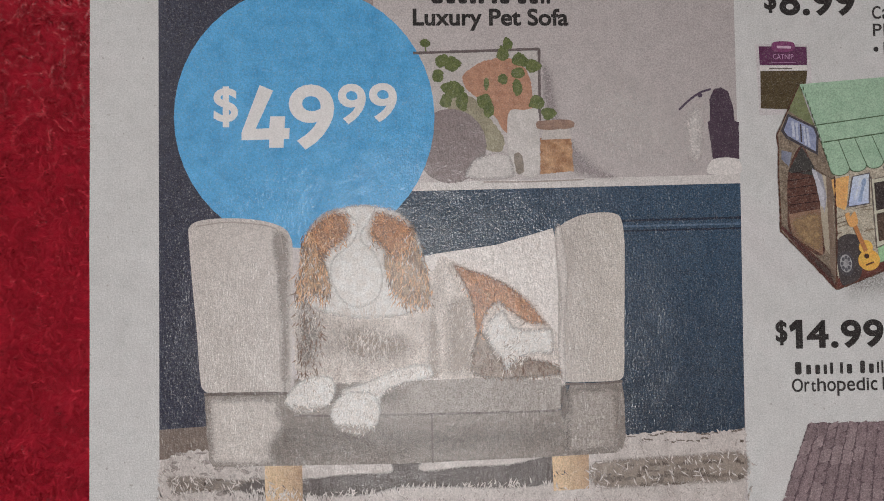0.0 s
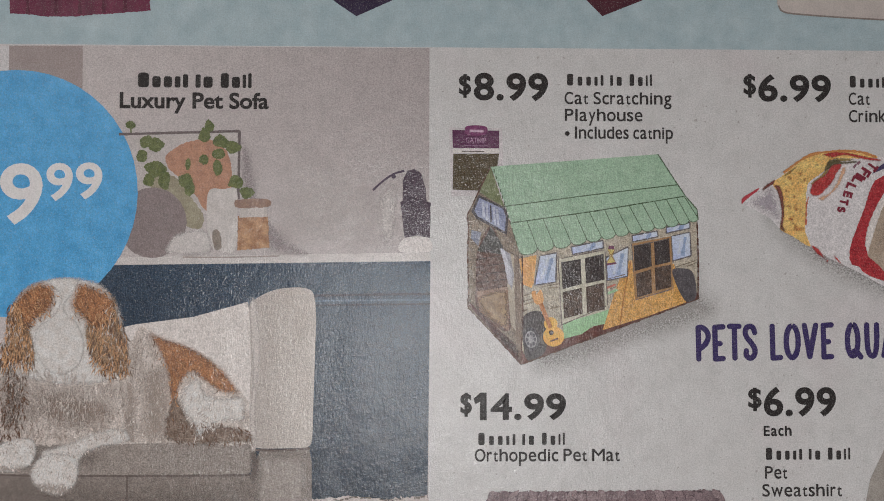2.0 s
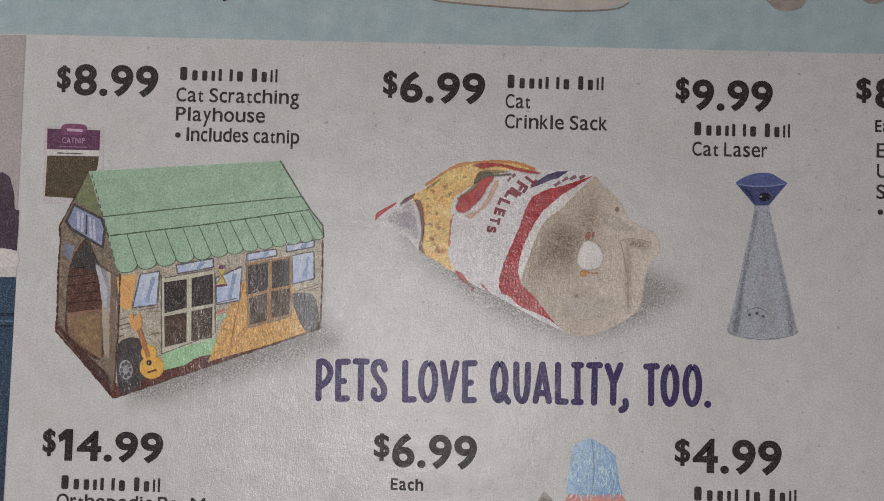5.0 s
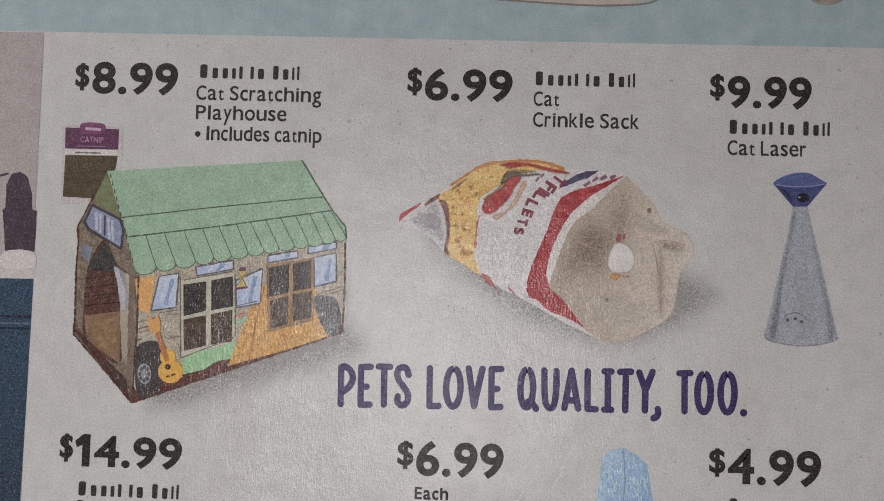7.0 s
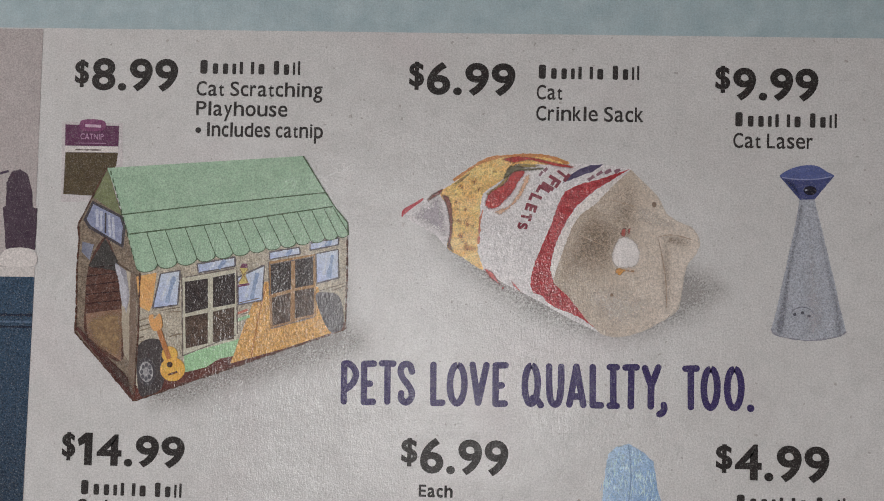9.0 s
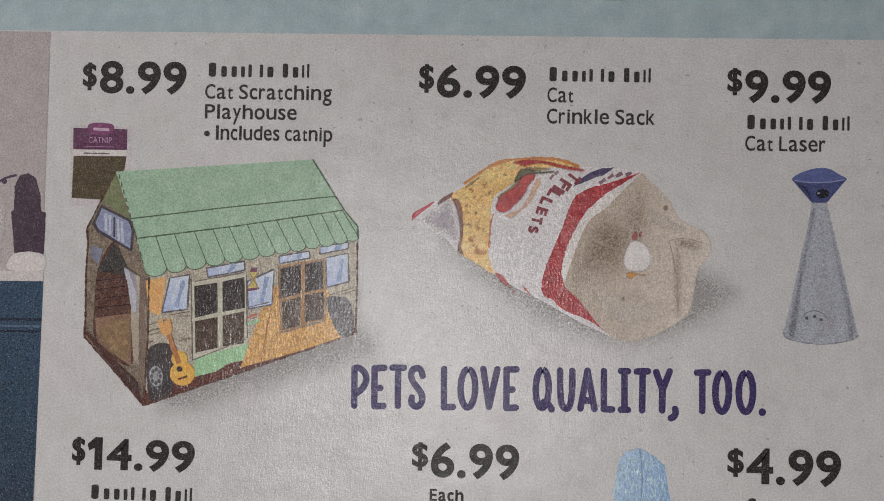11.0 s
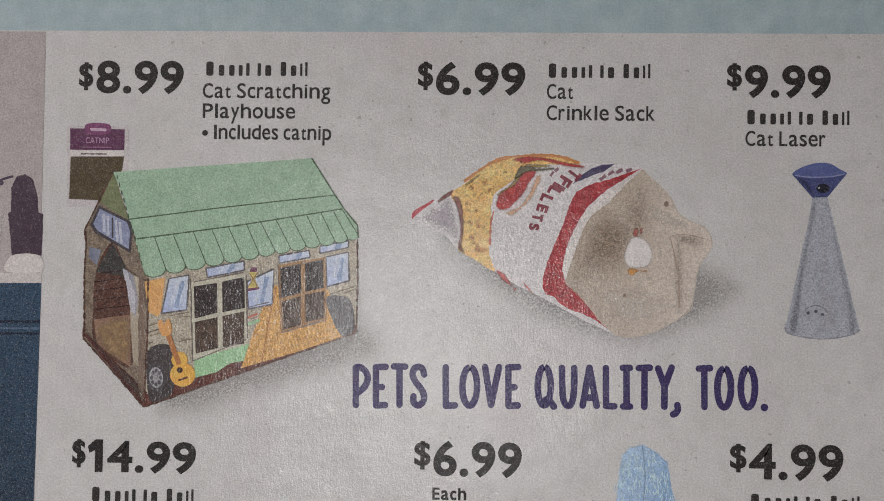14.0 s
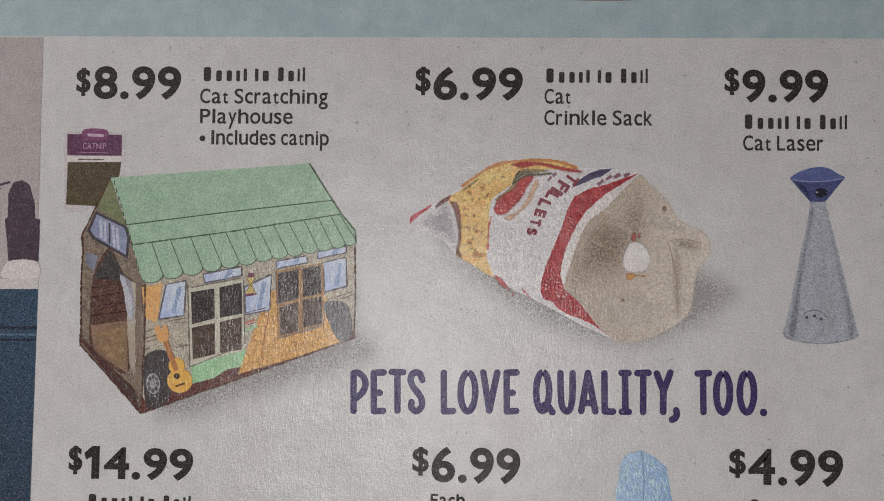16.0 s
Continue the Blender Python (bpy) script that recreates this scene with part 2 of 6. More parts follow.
def hatch(name, pts, material, parent, layer, number, angle, spread=25, length=(1.0, 2.2), width=0.22, bend=0.3, label=""):
    """Many short tapered strokes strewn over an outline, in one mesh."""
    loop = [(p.x, p.y) for p in curve_loop(pts, 4)]
    xs, ys = [p[0] for p in loop], [p[1] for p in loop]
    verts, faces = [], []
    while len(faces) < number:
        x, y = random.uniform(min(xs), max(xs)), random.uniform(min(ys), max(ys))
        odd = False
        for (ax, ay), (bx, by) in zip(loop, loop[1:] + loop[:1]):
            if (ay > y) != (by > y) and x < (bx - ax) * (y - ay) / (by - ay) + ax:
                odd = not odd
        if not odd:
            continue
        a = radians(angle + 40 * noise.noise((x * 0.12, y * 0.12, layer)) + random.gauss(0, spread))
        l, w = random.uniform(*length), width * random.uniform(0.6, 1.4)
        z = (layer * STEP + 0.0004 * (len(faces) % 50)) * MM
        dx, dy = math.cos(a), math.sin(a)
        c = random.uniform(-bend, bend) * l
        k = len(verts)
        for s, side in ((0, 0), (0.45, 1), (1, 0), (0.45, -1)):
            off = c * s * s + side * w / 2
            verts.append(((x + dx * l * s - dy * off) * MM, (y + dy * l * s + dx * off) * MM, z))
        faces.append((k, k + 3, k + 2, k + 1))
    data = bpy.data.meshes.new(name)
    data.from_pydata(verts, [], faces)
    data.materials.append(material)
    ob = new(name, data)
    ob.parent = parent
    return tagged(ob, label, kind="stuff")


def type_mesh(text, spacing=1.0):
    cu = bpy.data.curves.new("type", "FONT")
    cu.body, cu.size, cu.space_character, cu.resolution_u = text, 1.0, spacing, 5
    ob = new("type", cu)
    deps = bpy.context.evaluated_depsgraph_get()
    data = bpy.data.meshes.new_from_object(ob.evaluated_get(deps))
    bpy.data.objects.remove(ob)
    bpy.data.curves.remove(cu)
    co = np.empty(len(data.vertices) * 3)
    data.vertices.foreach_get("co", co)
    faces = [tuple(p.vertices) for p in data.polygons]
    bpy.data.meshes.remove(data)
    return co.reshape(-1, 3), faces


CAP = type_mesh("H")[0][:, 1]


def lettering(name, text, box, material, parent, layer, weight=0.0, fit="cap", turn=0.0, spacing=1.0, single=False, label=""):
    """Type set into box (x, y, width, height): its capitals (fit cap) or its whole outline (fit box) take that height.
    weight: mm by which the strokes are thickened all round. single: every letter becomes a part of its own."""
    co, faces = type_mesh(text, spacing)
    x, y, w, h = box
    low, high = (CAP.min(), CAP.max()) if fit == "cap" else (co[:, 1].min(), co[:, 1].max())
    px = weight + (co[:, 0] - co[:, 0].min()) / np.ptp(co[:, 0]) * (w - 2 * weight)
    py = weight + (co[:, 1] - low) / (high - low) * (h - 2 * weight)
    bm = bmesh.new()
    vs = [bm.verts.new((u, v, 0)) for u, v in zip(px, py)]
    for f in faces:
        try:
            bm.faces.new([vs[i] for i in f])
        except ValueError:
            pass
    bmesh.ops.remove_doubles(bm, verts=bm.verts, dist=0.0005)
    bm.normal_update()
    if sum(f.normal.z * f.calc_area() for f in bm.faces) < 0:
        bmesh.ops.reverse_faces(bm, faces=bm.faces)
    push = {}
    for e in bm.edges:
        if weight and e.is_boundary:
            loop = e.link_loops[0]
            d = (loop.link_loop_next.vert.co - loop.vert.co).normalized()
            for v in e.verts:
                push.setdefault(v, []).append(Vector((d.y, -d.x, 0)))
    for v, ns in push.items():
        m = sum(ns, Vector())
        if m.length > 1e-4:
            m.normalize()
            v.co += m * weight / max(0.6, m.dot(ns[0]))
    z = lift(layer)
    bm.transform(pose(x * MM, y * MM, z, 0, 0, turn) @ Matrix.Diagonal((MM, MM, MM, 1)))
    if not single:
        return part(name, bm, material, parent, label)
    left = set(bm.verts)
    while left:
        island, stack = set(), [left.pop()]
        while stack:
            v = stack.pop()
            island.add(v)
            for e in v.link_edges:
                o = e.other_vert(v)
                if o in left:
                    left.discard(o)
                    stack.append(o)
        piece = bmesh.new()
        made = {v: piece.verts.new(v.co) for v in island}
        for f in bm.faces:
            if f.verts[0] in island:
                piece.faces.new([made[v] for v in f.verts])
        part(name, piece, material, parent, label)
    bm.free()


# relative widths of the letters of the flyer's narrow sans type
WIDTHS = dict(zip("wUabcdefghiklmnoprstuyBCEHILMOPRST&", (74, 62, 50, 55, 44, 55, 51, 31, 50, 55, 25, 48, 25, 83, 55, 55, 55, 37, 42, 34, 55, 46, 57, 55, 50, 65, 28, 46, 80, 68, 55, 57, 49, 50, 66)))
LOWER_X = type_mesh("x")[0][:, 1].max() / CAP.max()


def set_line(text, x, w):
    """Every letter of a line with its left edge and width, set to fill w from x."""
    total = sum(WIDTHS.get(c, 22) for c in text) - 7
    out, at = [], -3.5
    for c in text:
        step = WIDTHS.get(c, 22)
        if c != " ":
            out.append((c, x + (at + 3.5) / total * w, (step - 7) / total * w))
        at += step
    return out


def caption(text, box, material, parent, layer, weight=0.045, label=""):
    """A line of narrow type: one mesh, each letter drawn to its own width, small letters tall."""
    x, y, w, h = box
    bm = bmesh.new()
    for k, (c, left, wide) in enumerate(set_line(text, x, w)):
        co, faces = type_mesh(c)
        px = left + weight + (co[:, 0] - co[:, 0].min()) / max(np.ptp(co[:, 0]), 1e-6) * (wide - 2 * weight)
        if c in "Iil":
            px = left + wide / 2 + (px - left - wide / 2) * 0.75
        py = co[:, 1] / CAP.max()
        if c in "aceghikmnoprsuydw":
            py = np.where(py < LOWER_X, py * 0.76 / LOWER_X, 0.76 + (py - LOWER_X) * 0.24 / (1 - LOWER_X))
        vs = [bm.verts.new((u, y + v * h, 0)) for u, v in zip(px, py)]
        for f in faces:
            try:
                bm.faces.new([vs[i] for i in f])
            except ValueError:
                pass
    bmesh.ops.remove_doubles(bm, verts=bm.verts, dist=0.0005)
    bm.normal_update()
    if sum(f.normal.z * f.calc_area() for f in bm.faces) < 0:
        bmesh.ops.reverse_faces(bm, faces=bm.faces)
    push = {}
    for e in bm.edges:
        if e.is_boundary:
            loop = e.link_loops[0]
            d = (loop.link_loop_next.vert.co - loop.vert.co).normalized()
            for v in e.verts:
                push.setdefault(v, []).append(Vector((d.y, -d.x, 0)))
    for v, ns in push.items():
        m = sum(ns, Vector())
        if m.length > 1e-4:
            m.normalize()
            v.co += m * weight
    bm.transform(Matrix.Translation((0, 0, lift(layer))) @ Matrix.Diagonal((MM, MM, MM, 1)))
    return part("caption_line", bm, material, parent, label)


def bars(box, material, parent, layer, share=0.62, label=""):
    """Plain upright bars, one for each letter of a maker's name, tall and low as the letters are."""
    x, y, w, h = box
    for c, left, wide in set_line("Heart to Tail", x, w):
        tall = h * (1.0 if c in "HTl" else 0.9 if c in "ti" else 0.76)
        b = max(wide * share, 0.42 * h * 0.3)
        left += (wide - b) / 2
        r = min(b, tall) * 0.3
        loop = []
        for cx, cy, start in ((left + b - r, y + r, -90), (left + b - r, y + tall - r, 0), (left + r, y + tall - r, 90), (left + r, y + r, 180)):
            loop += [Vector((cx + r * math.cos(radians(start + k * 30)), cy + r * math.sin(radians(start + k * 30)))) for k in range(4)]
        fill("name_bar", loop, material, parent, layer, label)


def glyph(name, strokes, width, material, parent, layer, label=""):
    """A hand-drawn letter: round-ended strokes of one width, in one mesh."""
    bm = bmesh.new()
    for k, pts in enumerate(strokes):
        z = lift(layer) + 0.0008 * k * MM
        path = [Vector(p) for p in pts]
        if len(path) > 2:
            fine = []
            for i in range(len(path) - 1):
                a, b, c, d = path[max(i - 1, 0)], path[i], path[i + 1], path[min(i + 2, len(path) - 1)]
                fine += [0.5 * (2 * b + (c - a) * t + (2 * a - 5 * b + 4 * c - d) * t * t + (3 * b - a - 3 * c + d) * t ** 3) for t in (q / 6 for q in range(6))]
            path = fine + [path[-1]]
        left, right = [], []
        for i, p in enumerate(path):
            d = (path[min(i + 1, len(path) - 1)] - path[max(i - 1, 0)]).normalized()
            side = Vector((-d.y, d.x)) * width / 2 * (1 + 0.07 * noise.noise((p.x * 0.9, p.y * 0.9, k)))
            left.append(p + side)
            right.append(p - side)
        if (path[0] - path[-1]).length > 0.05:
            d0, d1 = (path[1] - path[0]).normalized(), (path[-1] - path[-2]).normalized()
            cap0 = [path[0] + (Vector((-d0.y, d0.x)) * math.cos(g) - d0 * math.sin(g)) * width / 2 for g in (math.pi * q / 6 for q in range(1, 6))]
            cap1 = [path[-1] + (Vector((-d1.y, d1.x)) * math.cos(g) + d1 * math.sin(g)) * width / 2 for g in (math.pi * q / 6 for q in range(1, 6))]
        else:
            cap0 = cap1 = []
        rows = [[bm.verts.new((v.x * MM, v.y * MM, z)) for v in pair] for pair in zip(left, right)]
        for a, b in zip(rows, rows[1:]):
            bm.faces.new((a[0], a[1], b[1], b[0]))
        if cap0:
            bm.faces.new([rows[0][0]] + [bm.verts.new((v.x * MM, v.y * MM, z)) for v in cap0] + [rows[0][1]])
            bm.faces.new(([rows[-1][0]] + [bm.verts.new((v.x * MM, v.y * MM, z)) for v in cap1] + [rows[-1][1]])[::-1])
    return part(name, bm, material, parent, label)


def price(sign, digits, text, parent, layer=2):
    lettering("dollar_sign", "$", sign, BLACK, parent, layer, 0.16, "box")
    return lettering("digit", text, digits, BLACK, parent, layer, 0.24, "box", spacing=1.06, single=True)


def block(name, x0, y0, z0, x1, y1, z1, material, parent=None, label=""):
    bm = bmesh.new()
    bmesh.ops.create_cube(bm, size=1.0, matrix=Matrix.Translation(((x0 + x1) / 2, (y0 + y1) / 2, (z0 + z1) / 2)) @ Matrix.Diagonal((x1 - x0, y1 - y0, z1 - z0, 1)))
    return mesh_object(name, bm, material, parent, label)


# ---- the room ----
FLOOR = -0.0016
tagged(block("floor", -2.0, -2.0, FLOOR - 0.05, 2.0, 2.0, FLOOR, PLUSH), "deep red plush carpet with a short pile", "carpet", kind="structure")
tagged(block("ceiling", -2.1, -2.1, 2.40, 2.1, 2.1, 2.50, CEILING), "plain white painted ceiling", "ceiling", kind="structure")
for name, box in (("wall_north", (-2.1, 2.0, 2.1, 2.1)), ("wall_south", (-2.1, -2.1, 2.1, -2.0)), ("wall_west", (-2.1, -2.0, -2.0, 2.0)), ("wall_east", (2.0, -2.0, 2.1, 2.0))):
    tagged(block(name, box[0], box[1], FLOOR - 0.05, box[2], box[3], 2.40, WALL), "plain off-white painted wall of the room", "wall", kind="structure")

lamp = thing("ceiling_spotlight", "small round metal spotlight fixed to the ceiling", "lamp")
turn = look(LAMP, AIM)
bm = bmesh.new()
bmesh.ops.create_cone(bm, cap_ends=True, segments=48, radius1=0.07, radius2=0.07, depth=0.02, matrix=Matrix.Translation((LAMP[0], LAMP[1], 2.39)))
part("base", bm, METAL, lamp)
bm = bmesh.new()
bmesh.ops.create_cone(bm, cap_ends=True, segments=48, radius1=0.105, radius2=0.06, depth=0.07, matrix=turn @ Matrix.Translation((0, 0, 0.145)) @ Matrix.Translation((0, 0, -0.06)))
part("head", bm, METAL, lamp)
bm = bmesh.new()
bmesh.ops.create_cone(bm, cap_ends=True, segments=48, radius1=0.098, radius2=0.10, depth=0.008, matrix=turn @ Matrix.Translation((0, 0, 0.112)) @ Matrix.Translation((0, 0, -0.068)))
part("lens", bm, GLASS, lamp, "glowing frosted glass lens")


# unseen fitting added around the fill light
fill_lamp = thing("added_fill_lamp", "added fill lamp of round white glass on the ceiling", "lamp")
bm = bmesh.new()
bmesh.ops.create_cone(bm, cap_ends=True, segments=48, radius1=0.17, radius2=0.17, depth=0.02, matrix=Matrix.Translation((FILL_LAMP[0], FILL_LAMP[1], 2.39)))
part("base", bm, METAL, fill_lamp)
bm = bmesh.new()
bmesh.ops.create_cone(bm, cap_ends=True, segments=48, radius1=0.18, radius2=0.195, depth=0.04, matrix=Matrix.Translation((FILL_LAMP[0], FILL_LAMP[1], 2.36)))
part("shade", bm, GLASS, fill_lamp, "glowing opal glass shade of the added fill lamp")


def pile(x0, x1, y0, y1, gap):
    """Short leaning fibres of the carpet in the strip that the flyer leaves bare."""
    verts, faces = [], []
    nx, ny = int((x1 - x0) / gap), int((y1 - y0) / gap)
    for i in range(nx):
        for j in range(ny):
            x = x0 + (i + random.random()) * gap
            y = y0 + (j + random.random()) * gap
            lie = noise.noise((x * 0.16, y * 0.16, 0.0)) * 2.2 + noise.noise((x * 0.7, y * 0.7, 5.0)) * 1.6
            a = lie * 2.0 + random.gauss(0, 0.5)
            lean = 0.30 + 0.35 * random.random() + 0.35 * noise.noise((x * 0.45, y * 0.45, 9.0))
            h = random.uniform(0.85, 1.35) * (1 - 0.25 * lean)
            w = random.uniform(0.05, 0.10)
            dx, dy = math.cos(a), math.sin(a)
            k = len(verts)
            for s, t in ((0.0, 1.0), (0.55, 0.95), (1.0, 0.35)):
                cx, cy, cz = x + dx * lean * 1.2 * s * s, y + dy * lean * 1.2 * s * s, h * s * (1 - 0.15 * s)
                verts.append(((cx - dy * w * t) * MM, (cy + dx * w * t) * MM, FLOOR + cz * MM))
                verts.append(((cx + dy * w * t) * MM, (cy - dx * w * t) * MM, FLOOR + cz * MM))
            faces += [(k, k + 1, k + 3, k + 2), (k + 2, k + 3, k + 5, k + 4)]
    data = bpy.data.meshes.new("carpet_pile")
    data.from_pydata(verts, [], faces)
    data.materials.append(PLUSH)
    data.shade_smooth()
    return tagged(new("carpet_pile", data), "dense short red plush carpet pile", "carpet pile", kind="stuff")


pile(-165, -118, -85, 62, 0.22)

# ---- the flyer ----
flyer = thing("flyer", "printed newsprint sales flyer page lying on red carpet", "flyer")
LEFT, RIGHT, BOTTOM, TOP = -126.1, 172.0, -190.0, 215.0
edge = [Vector((LEFT + 0.10 * noise.noise((0.0, y * 0.05, 3.0)), y)) for y in range(int(TOP), int(BOTTOM) - 1, -3)]
edge += [Vector((RIGHT, BOTTOM)), Vector((RIGHT, TOP))]
for k, (name, drop) in enumerate((("sheet", 0.0), ("back_sheet", 0.12))):
    bm = bmesh.new()
    top = [bm.verts.new(((p.x + 0.25 * k) * MM, p.y * MM, -drop * MM)) for p in edge]
    low = [bm.verts.new((v.co.x, v.co.y, v.co.z - 0.09 * MM)) for v in top]
    bm.faces.new(top)
    bm.faces.new(low[::-1])
    for i in range(len(top)):
        j = (i + 1) % len(top)
        bm.faces.new((top[i], low[i], low[j], top[j]))
    bmesh.ops.recalc_face_normals(bm, faces=bm.faces)
    part(name, bm, PAPER, flyer, "off-white newsprint sheet with a straight trimmed edge")

# ---- the pale blue band above the pet goods ----
band = shape("blue_band", [(-113.0, 44.6), (RIGHT, 44.6), (RIGHT, TOP - 6), (-113.0, TOP - 6)],
             ink((134, 153, 160), (150, 166, 171), blend="grain", size=210, speckle=0.07, gloss=0.35), flyer, 1, round=False, label="pale blue printed band")
MAROON = ink((104, 32, 62), (78, 26, 50), blend="grain", size=420, stretch=(1.0, 0.15, 1.0))
cloth = shape("towel_picture", [(-87.4, 60.8), (-87.0, 51.0), (-82.1, 50.7), (-79.8, 50.4), (-74.0, 50.4), (-70.5, 50.8), (-65.9, 51.1), (-63.0, 51.4), (-58.1, 51.8), (-58.8, 61.1)], MAROON, band, 2, round=False, fray=0.06, label="maroon pleated fabric")
for pts in ([(-83.7, 60.9), (-83.3, 50.9)], [(-77.9, 60.9), (-77.5, 50.8)], [(-73.0, 61.0), (-72.6, 51.0)], [(-68.1, 61.0), (-67.7, 51.3)], [(-63.5, 61.1), (-63.3, 51.6)]):
    stroke("fold", pts, 0.7, ink((72, 20, 42)), cloth, 3, wobble=0.5)
shape("navy_cloth_picture", [(-44.3, 71.0), (-30.7, 61.0), (-24.2, 57.3), (-18.9, 53.4), (-15.3, 51.0), (-10.1, 53.4), (-0.6, 57.8), (-0.3, 71.0)], ink((44, 36, 56), (54, 46, 66), blend="grain", size=300), band, 2, round=False, label="dark navy fabric corner")
shape("maroon_cloth_picture", [(20.0, 71.0), (27.6, 61.8), (31.7, 56.2), (36.4, 51.5), (45.6, 55.2), (57.4, 61.1), (58.3, 71.0)], ink((62, 32, 42), (76, 42, 50), blend="grain", size=300), band, 2, round=False, label="dark maroon fabric corner")
shoe = shape("shoe_picture", [(73.8, 71.0), (73.6, 54.5), (74.3, 53.2), (76.9, 52.3), (84.9, 51.9), (96.5, 51.3), (105.7, 51.6), (110.5, 53.0), (112.3, 55.3), (112.3, 57.0), (110.5, 59.0), (107.4, 61.1), (106.9, 71.0)],
             ink((172, 163, 158), (160, 152, 148), blend="grain", size=150, speckle=0.06), band, 2, round=False, label="cream canvas shoe with pale sole")
shape("heel_patch", [(73.8, 71.0), (73.6, 57.8), (79.2, 57.6), (84.6, 57.6), (84.0, 59.4), (82.1, 61.1), (80.3, 64.6), (80.3, 71.0)], ink((140, 176, 160), (150, 184, 170), blend="grain", size=300), shoe, 3, round=False, label="mint green heel patch")
GREY_LINE = ink((120, 110, 104))
stroke("sole_line", [(73.9, 54.1), (75.1, 52.7), (80.3, 52.1), (90.7, 51.5), (99.9, 51.2), (108.0, 51.7), (110.8, 53.0)], 0.35, GREY_LINE, shoe, 3)
stroke("toe_line", [(99.9, 57.1), (102.2, 58.4), (106.8, 58.4), (111.2, 58.6)], 0.28, GREY_LINE, shoe, 3)
stroke("toe_line", [(105.7, 55.0), (109.1, 55.5), (112.6, 56.2)], 0.28, GREY_LINE, shoe, 3)
stroke("lace_line", [(99.3, 57.4), (100.5, 61.7), (101.1, 65.7)], 0.25, GREY_LINE, shoe, 3)
stroke("lace_line", [(95.1, 56.2), (97.1, 61.1), (98.2, 64.6)], 0.25, ink((145, 135, 128)), shoe, 3)
sandal = shape("sandal_picture", [(133.8, 69.2), (133.7, 59.9), (134.6, 55.9), (136.4, 53.2), (138.9, 52.0), (141.8, 52.6), (143.5, 55.3), (144.3, 59.9), (144.6, 69.2)], ink((146, 138, 133), (122, 113, 108), blend="grain", size=420), band, 2, fray=0.05, label="grey braided sandal")
shape("opening", [(136.3, 69.2), (136.5, 59.4), (137.8, 56.5), (140.1, 55.9), (141.7, 58.2), (142.3, 69.2)], ink((165, 162, 160), (150, 146, 142), blend="grain", size=300), sandal, 3, label="pale inner sole")
oval("sandal_picture", (155.1, 56.8, 3.04, 3.09), ink((120, 112, 106), (140, 132, 126), blend="grain", size=420), band, 2, fray=0.05, label="grey braided sandal")

# ---- the photograph of the pet sofa ----
photo = shape("sofa_photo", [(-113.05, 44.4), (0.0, 44.4), (0.0, -75), (-113.05, -75)],
              ink((150, 142, 142), (178, 170, 169), way=(-1, -0.5), size=300, speckle=0.13), flyer, 2, round=False, label="printed photograph of a pale pet sofa")
shape("dark_wall", [(-113.1, 44.0), (-91.1, 44.2), (-91.1, 33.6), (-87.9, 12.6), (-84.4, -7.2), (-99.3, -8.3), (-99.1, -49.7), (-113.1, -49.6)], ink((44, 45, 58), (52, 54, 68), blend="grain", size=500, speckle=0.22, gloss=0.55), photo, 3, round=False, label="dark navy wall")
shape("wall_strip", [(-91.1, 44.2), (-87.0, 44.2), (-86.9, 33.6), (-91.1, 33.6)], ink((172, 169, 170)), photo, 3, round=False)
shape("taupe_panel", [(-87.0, 44.2), (-71.9, 44.3), (-71.8, 29.0), (-86.9, 28.9)], ink((130, 118, 116), (137, 125, 123), blend="grain", size=200), photo, 3, round=False, label="taupe wall panel")
NAVY = ink((40, 43, 50), (48, 68, 88), way=(0.8, 1.2), size=420, speckle=0.3, gloss=0.55)
blue_wall = shape("panelled_wall", [(-68.2, -1.2), (0.3, -0.2), (-0.2, -50.5), (-68.2, -49.6)], NAVY, photo, 3, round=False, label="dark blue panelled wall")
for y, w, c in ((466, 0.5, (36, 42, 56)), (474, 0.35, (74, 92, 114)), (481, 0.35, (34, 40, 54))):
    pts = {466: [(-23.9, -7.4), (0.2, -7.0)], 474: [(-23.9, -8.5), (0.2, -8.2)], 481: [(-23.9, -9.4), (0.2, -9.1)]}[y]
    stroke("moulding", pts, w, ink(c, speckle=0.2), blue_wall, 4, round=False, wobble=0.3)
ledge = shape("ledge", [(-68.2, 0.4), (0.3, 1.6), (0.3, -0.2), (-68.2, -1.2)], ink((180, 174, 172), (172, 166, 164), blend="grain", size=400), photo, 3, round=False, label="white wall ledge")
stroke("ledge_line", [(-50.8, 0.5), (-41.4, 0.5), (-30.9, 0.8)], 0.3, ink((138, 128, 122)), ledge, 4)
circle = oval("price_circle", (-85.2, 13.6, 25.03, 25.56), ink((56, 136, 186), (72, 148, 194), blend="grain", size=260, speckle=0.1, gloss=0.5), photo, 5, label="bright blue price circle")
WHITE_TYPE = ink((196, 190, 190), speckle=0.05)
for text, box in (("$", (-102.71, 11.53, 4.66, 7.92)), ("9", (-88.34, 7.19, 8.74, 12.61)), ("9", (-78.89, 12.07, 5.43, 7.84)), ("9", (-72.87, 12.42, 5.45, 7.62))):
    lettering("price_digit", text, box, WHITE_TYPE, circle, 6, 0.36 if box[3] > 10 else 0.22, "box")
shape("price_digit", [(-93.9, 19.7), (-91.3, 18.6), (-94.7, 11.2), (-92.1, 11.3), (-91.9, 13.6), (-89.0, 13.6), (-89.2, 11.3), (-88.2, 11.3), (-88.3, 9.2), (-89.3, 9.2), (-89.4, 7.5), (-92.2, 7.5), (-92.1, 9.1), (-97.4, 9.0), (-97.4, 10.5)], WHITE_TYPE, circle, 6, round=False)
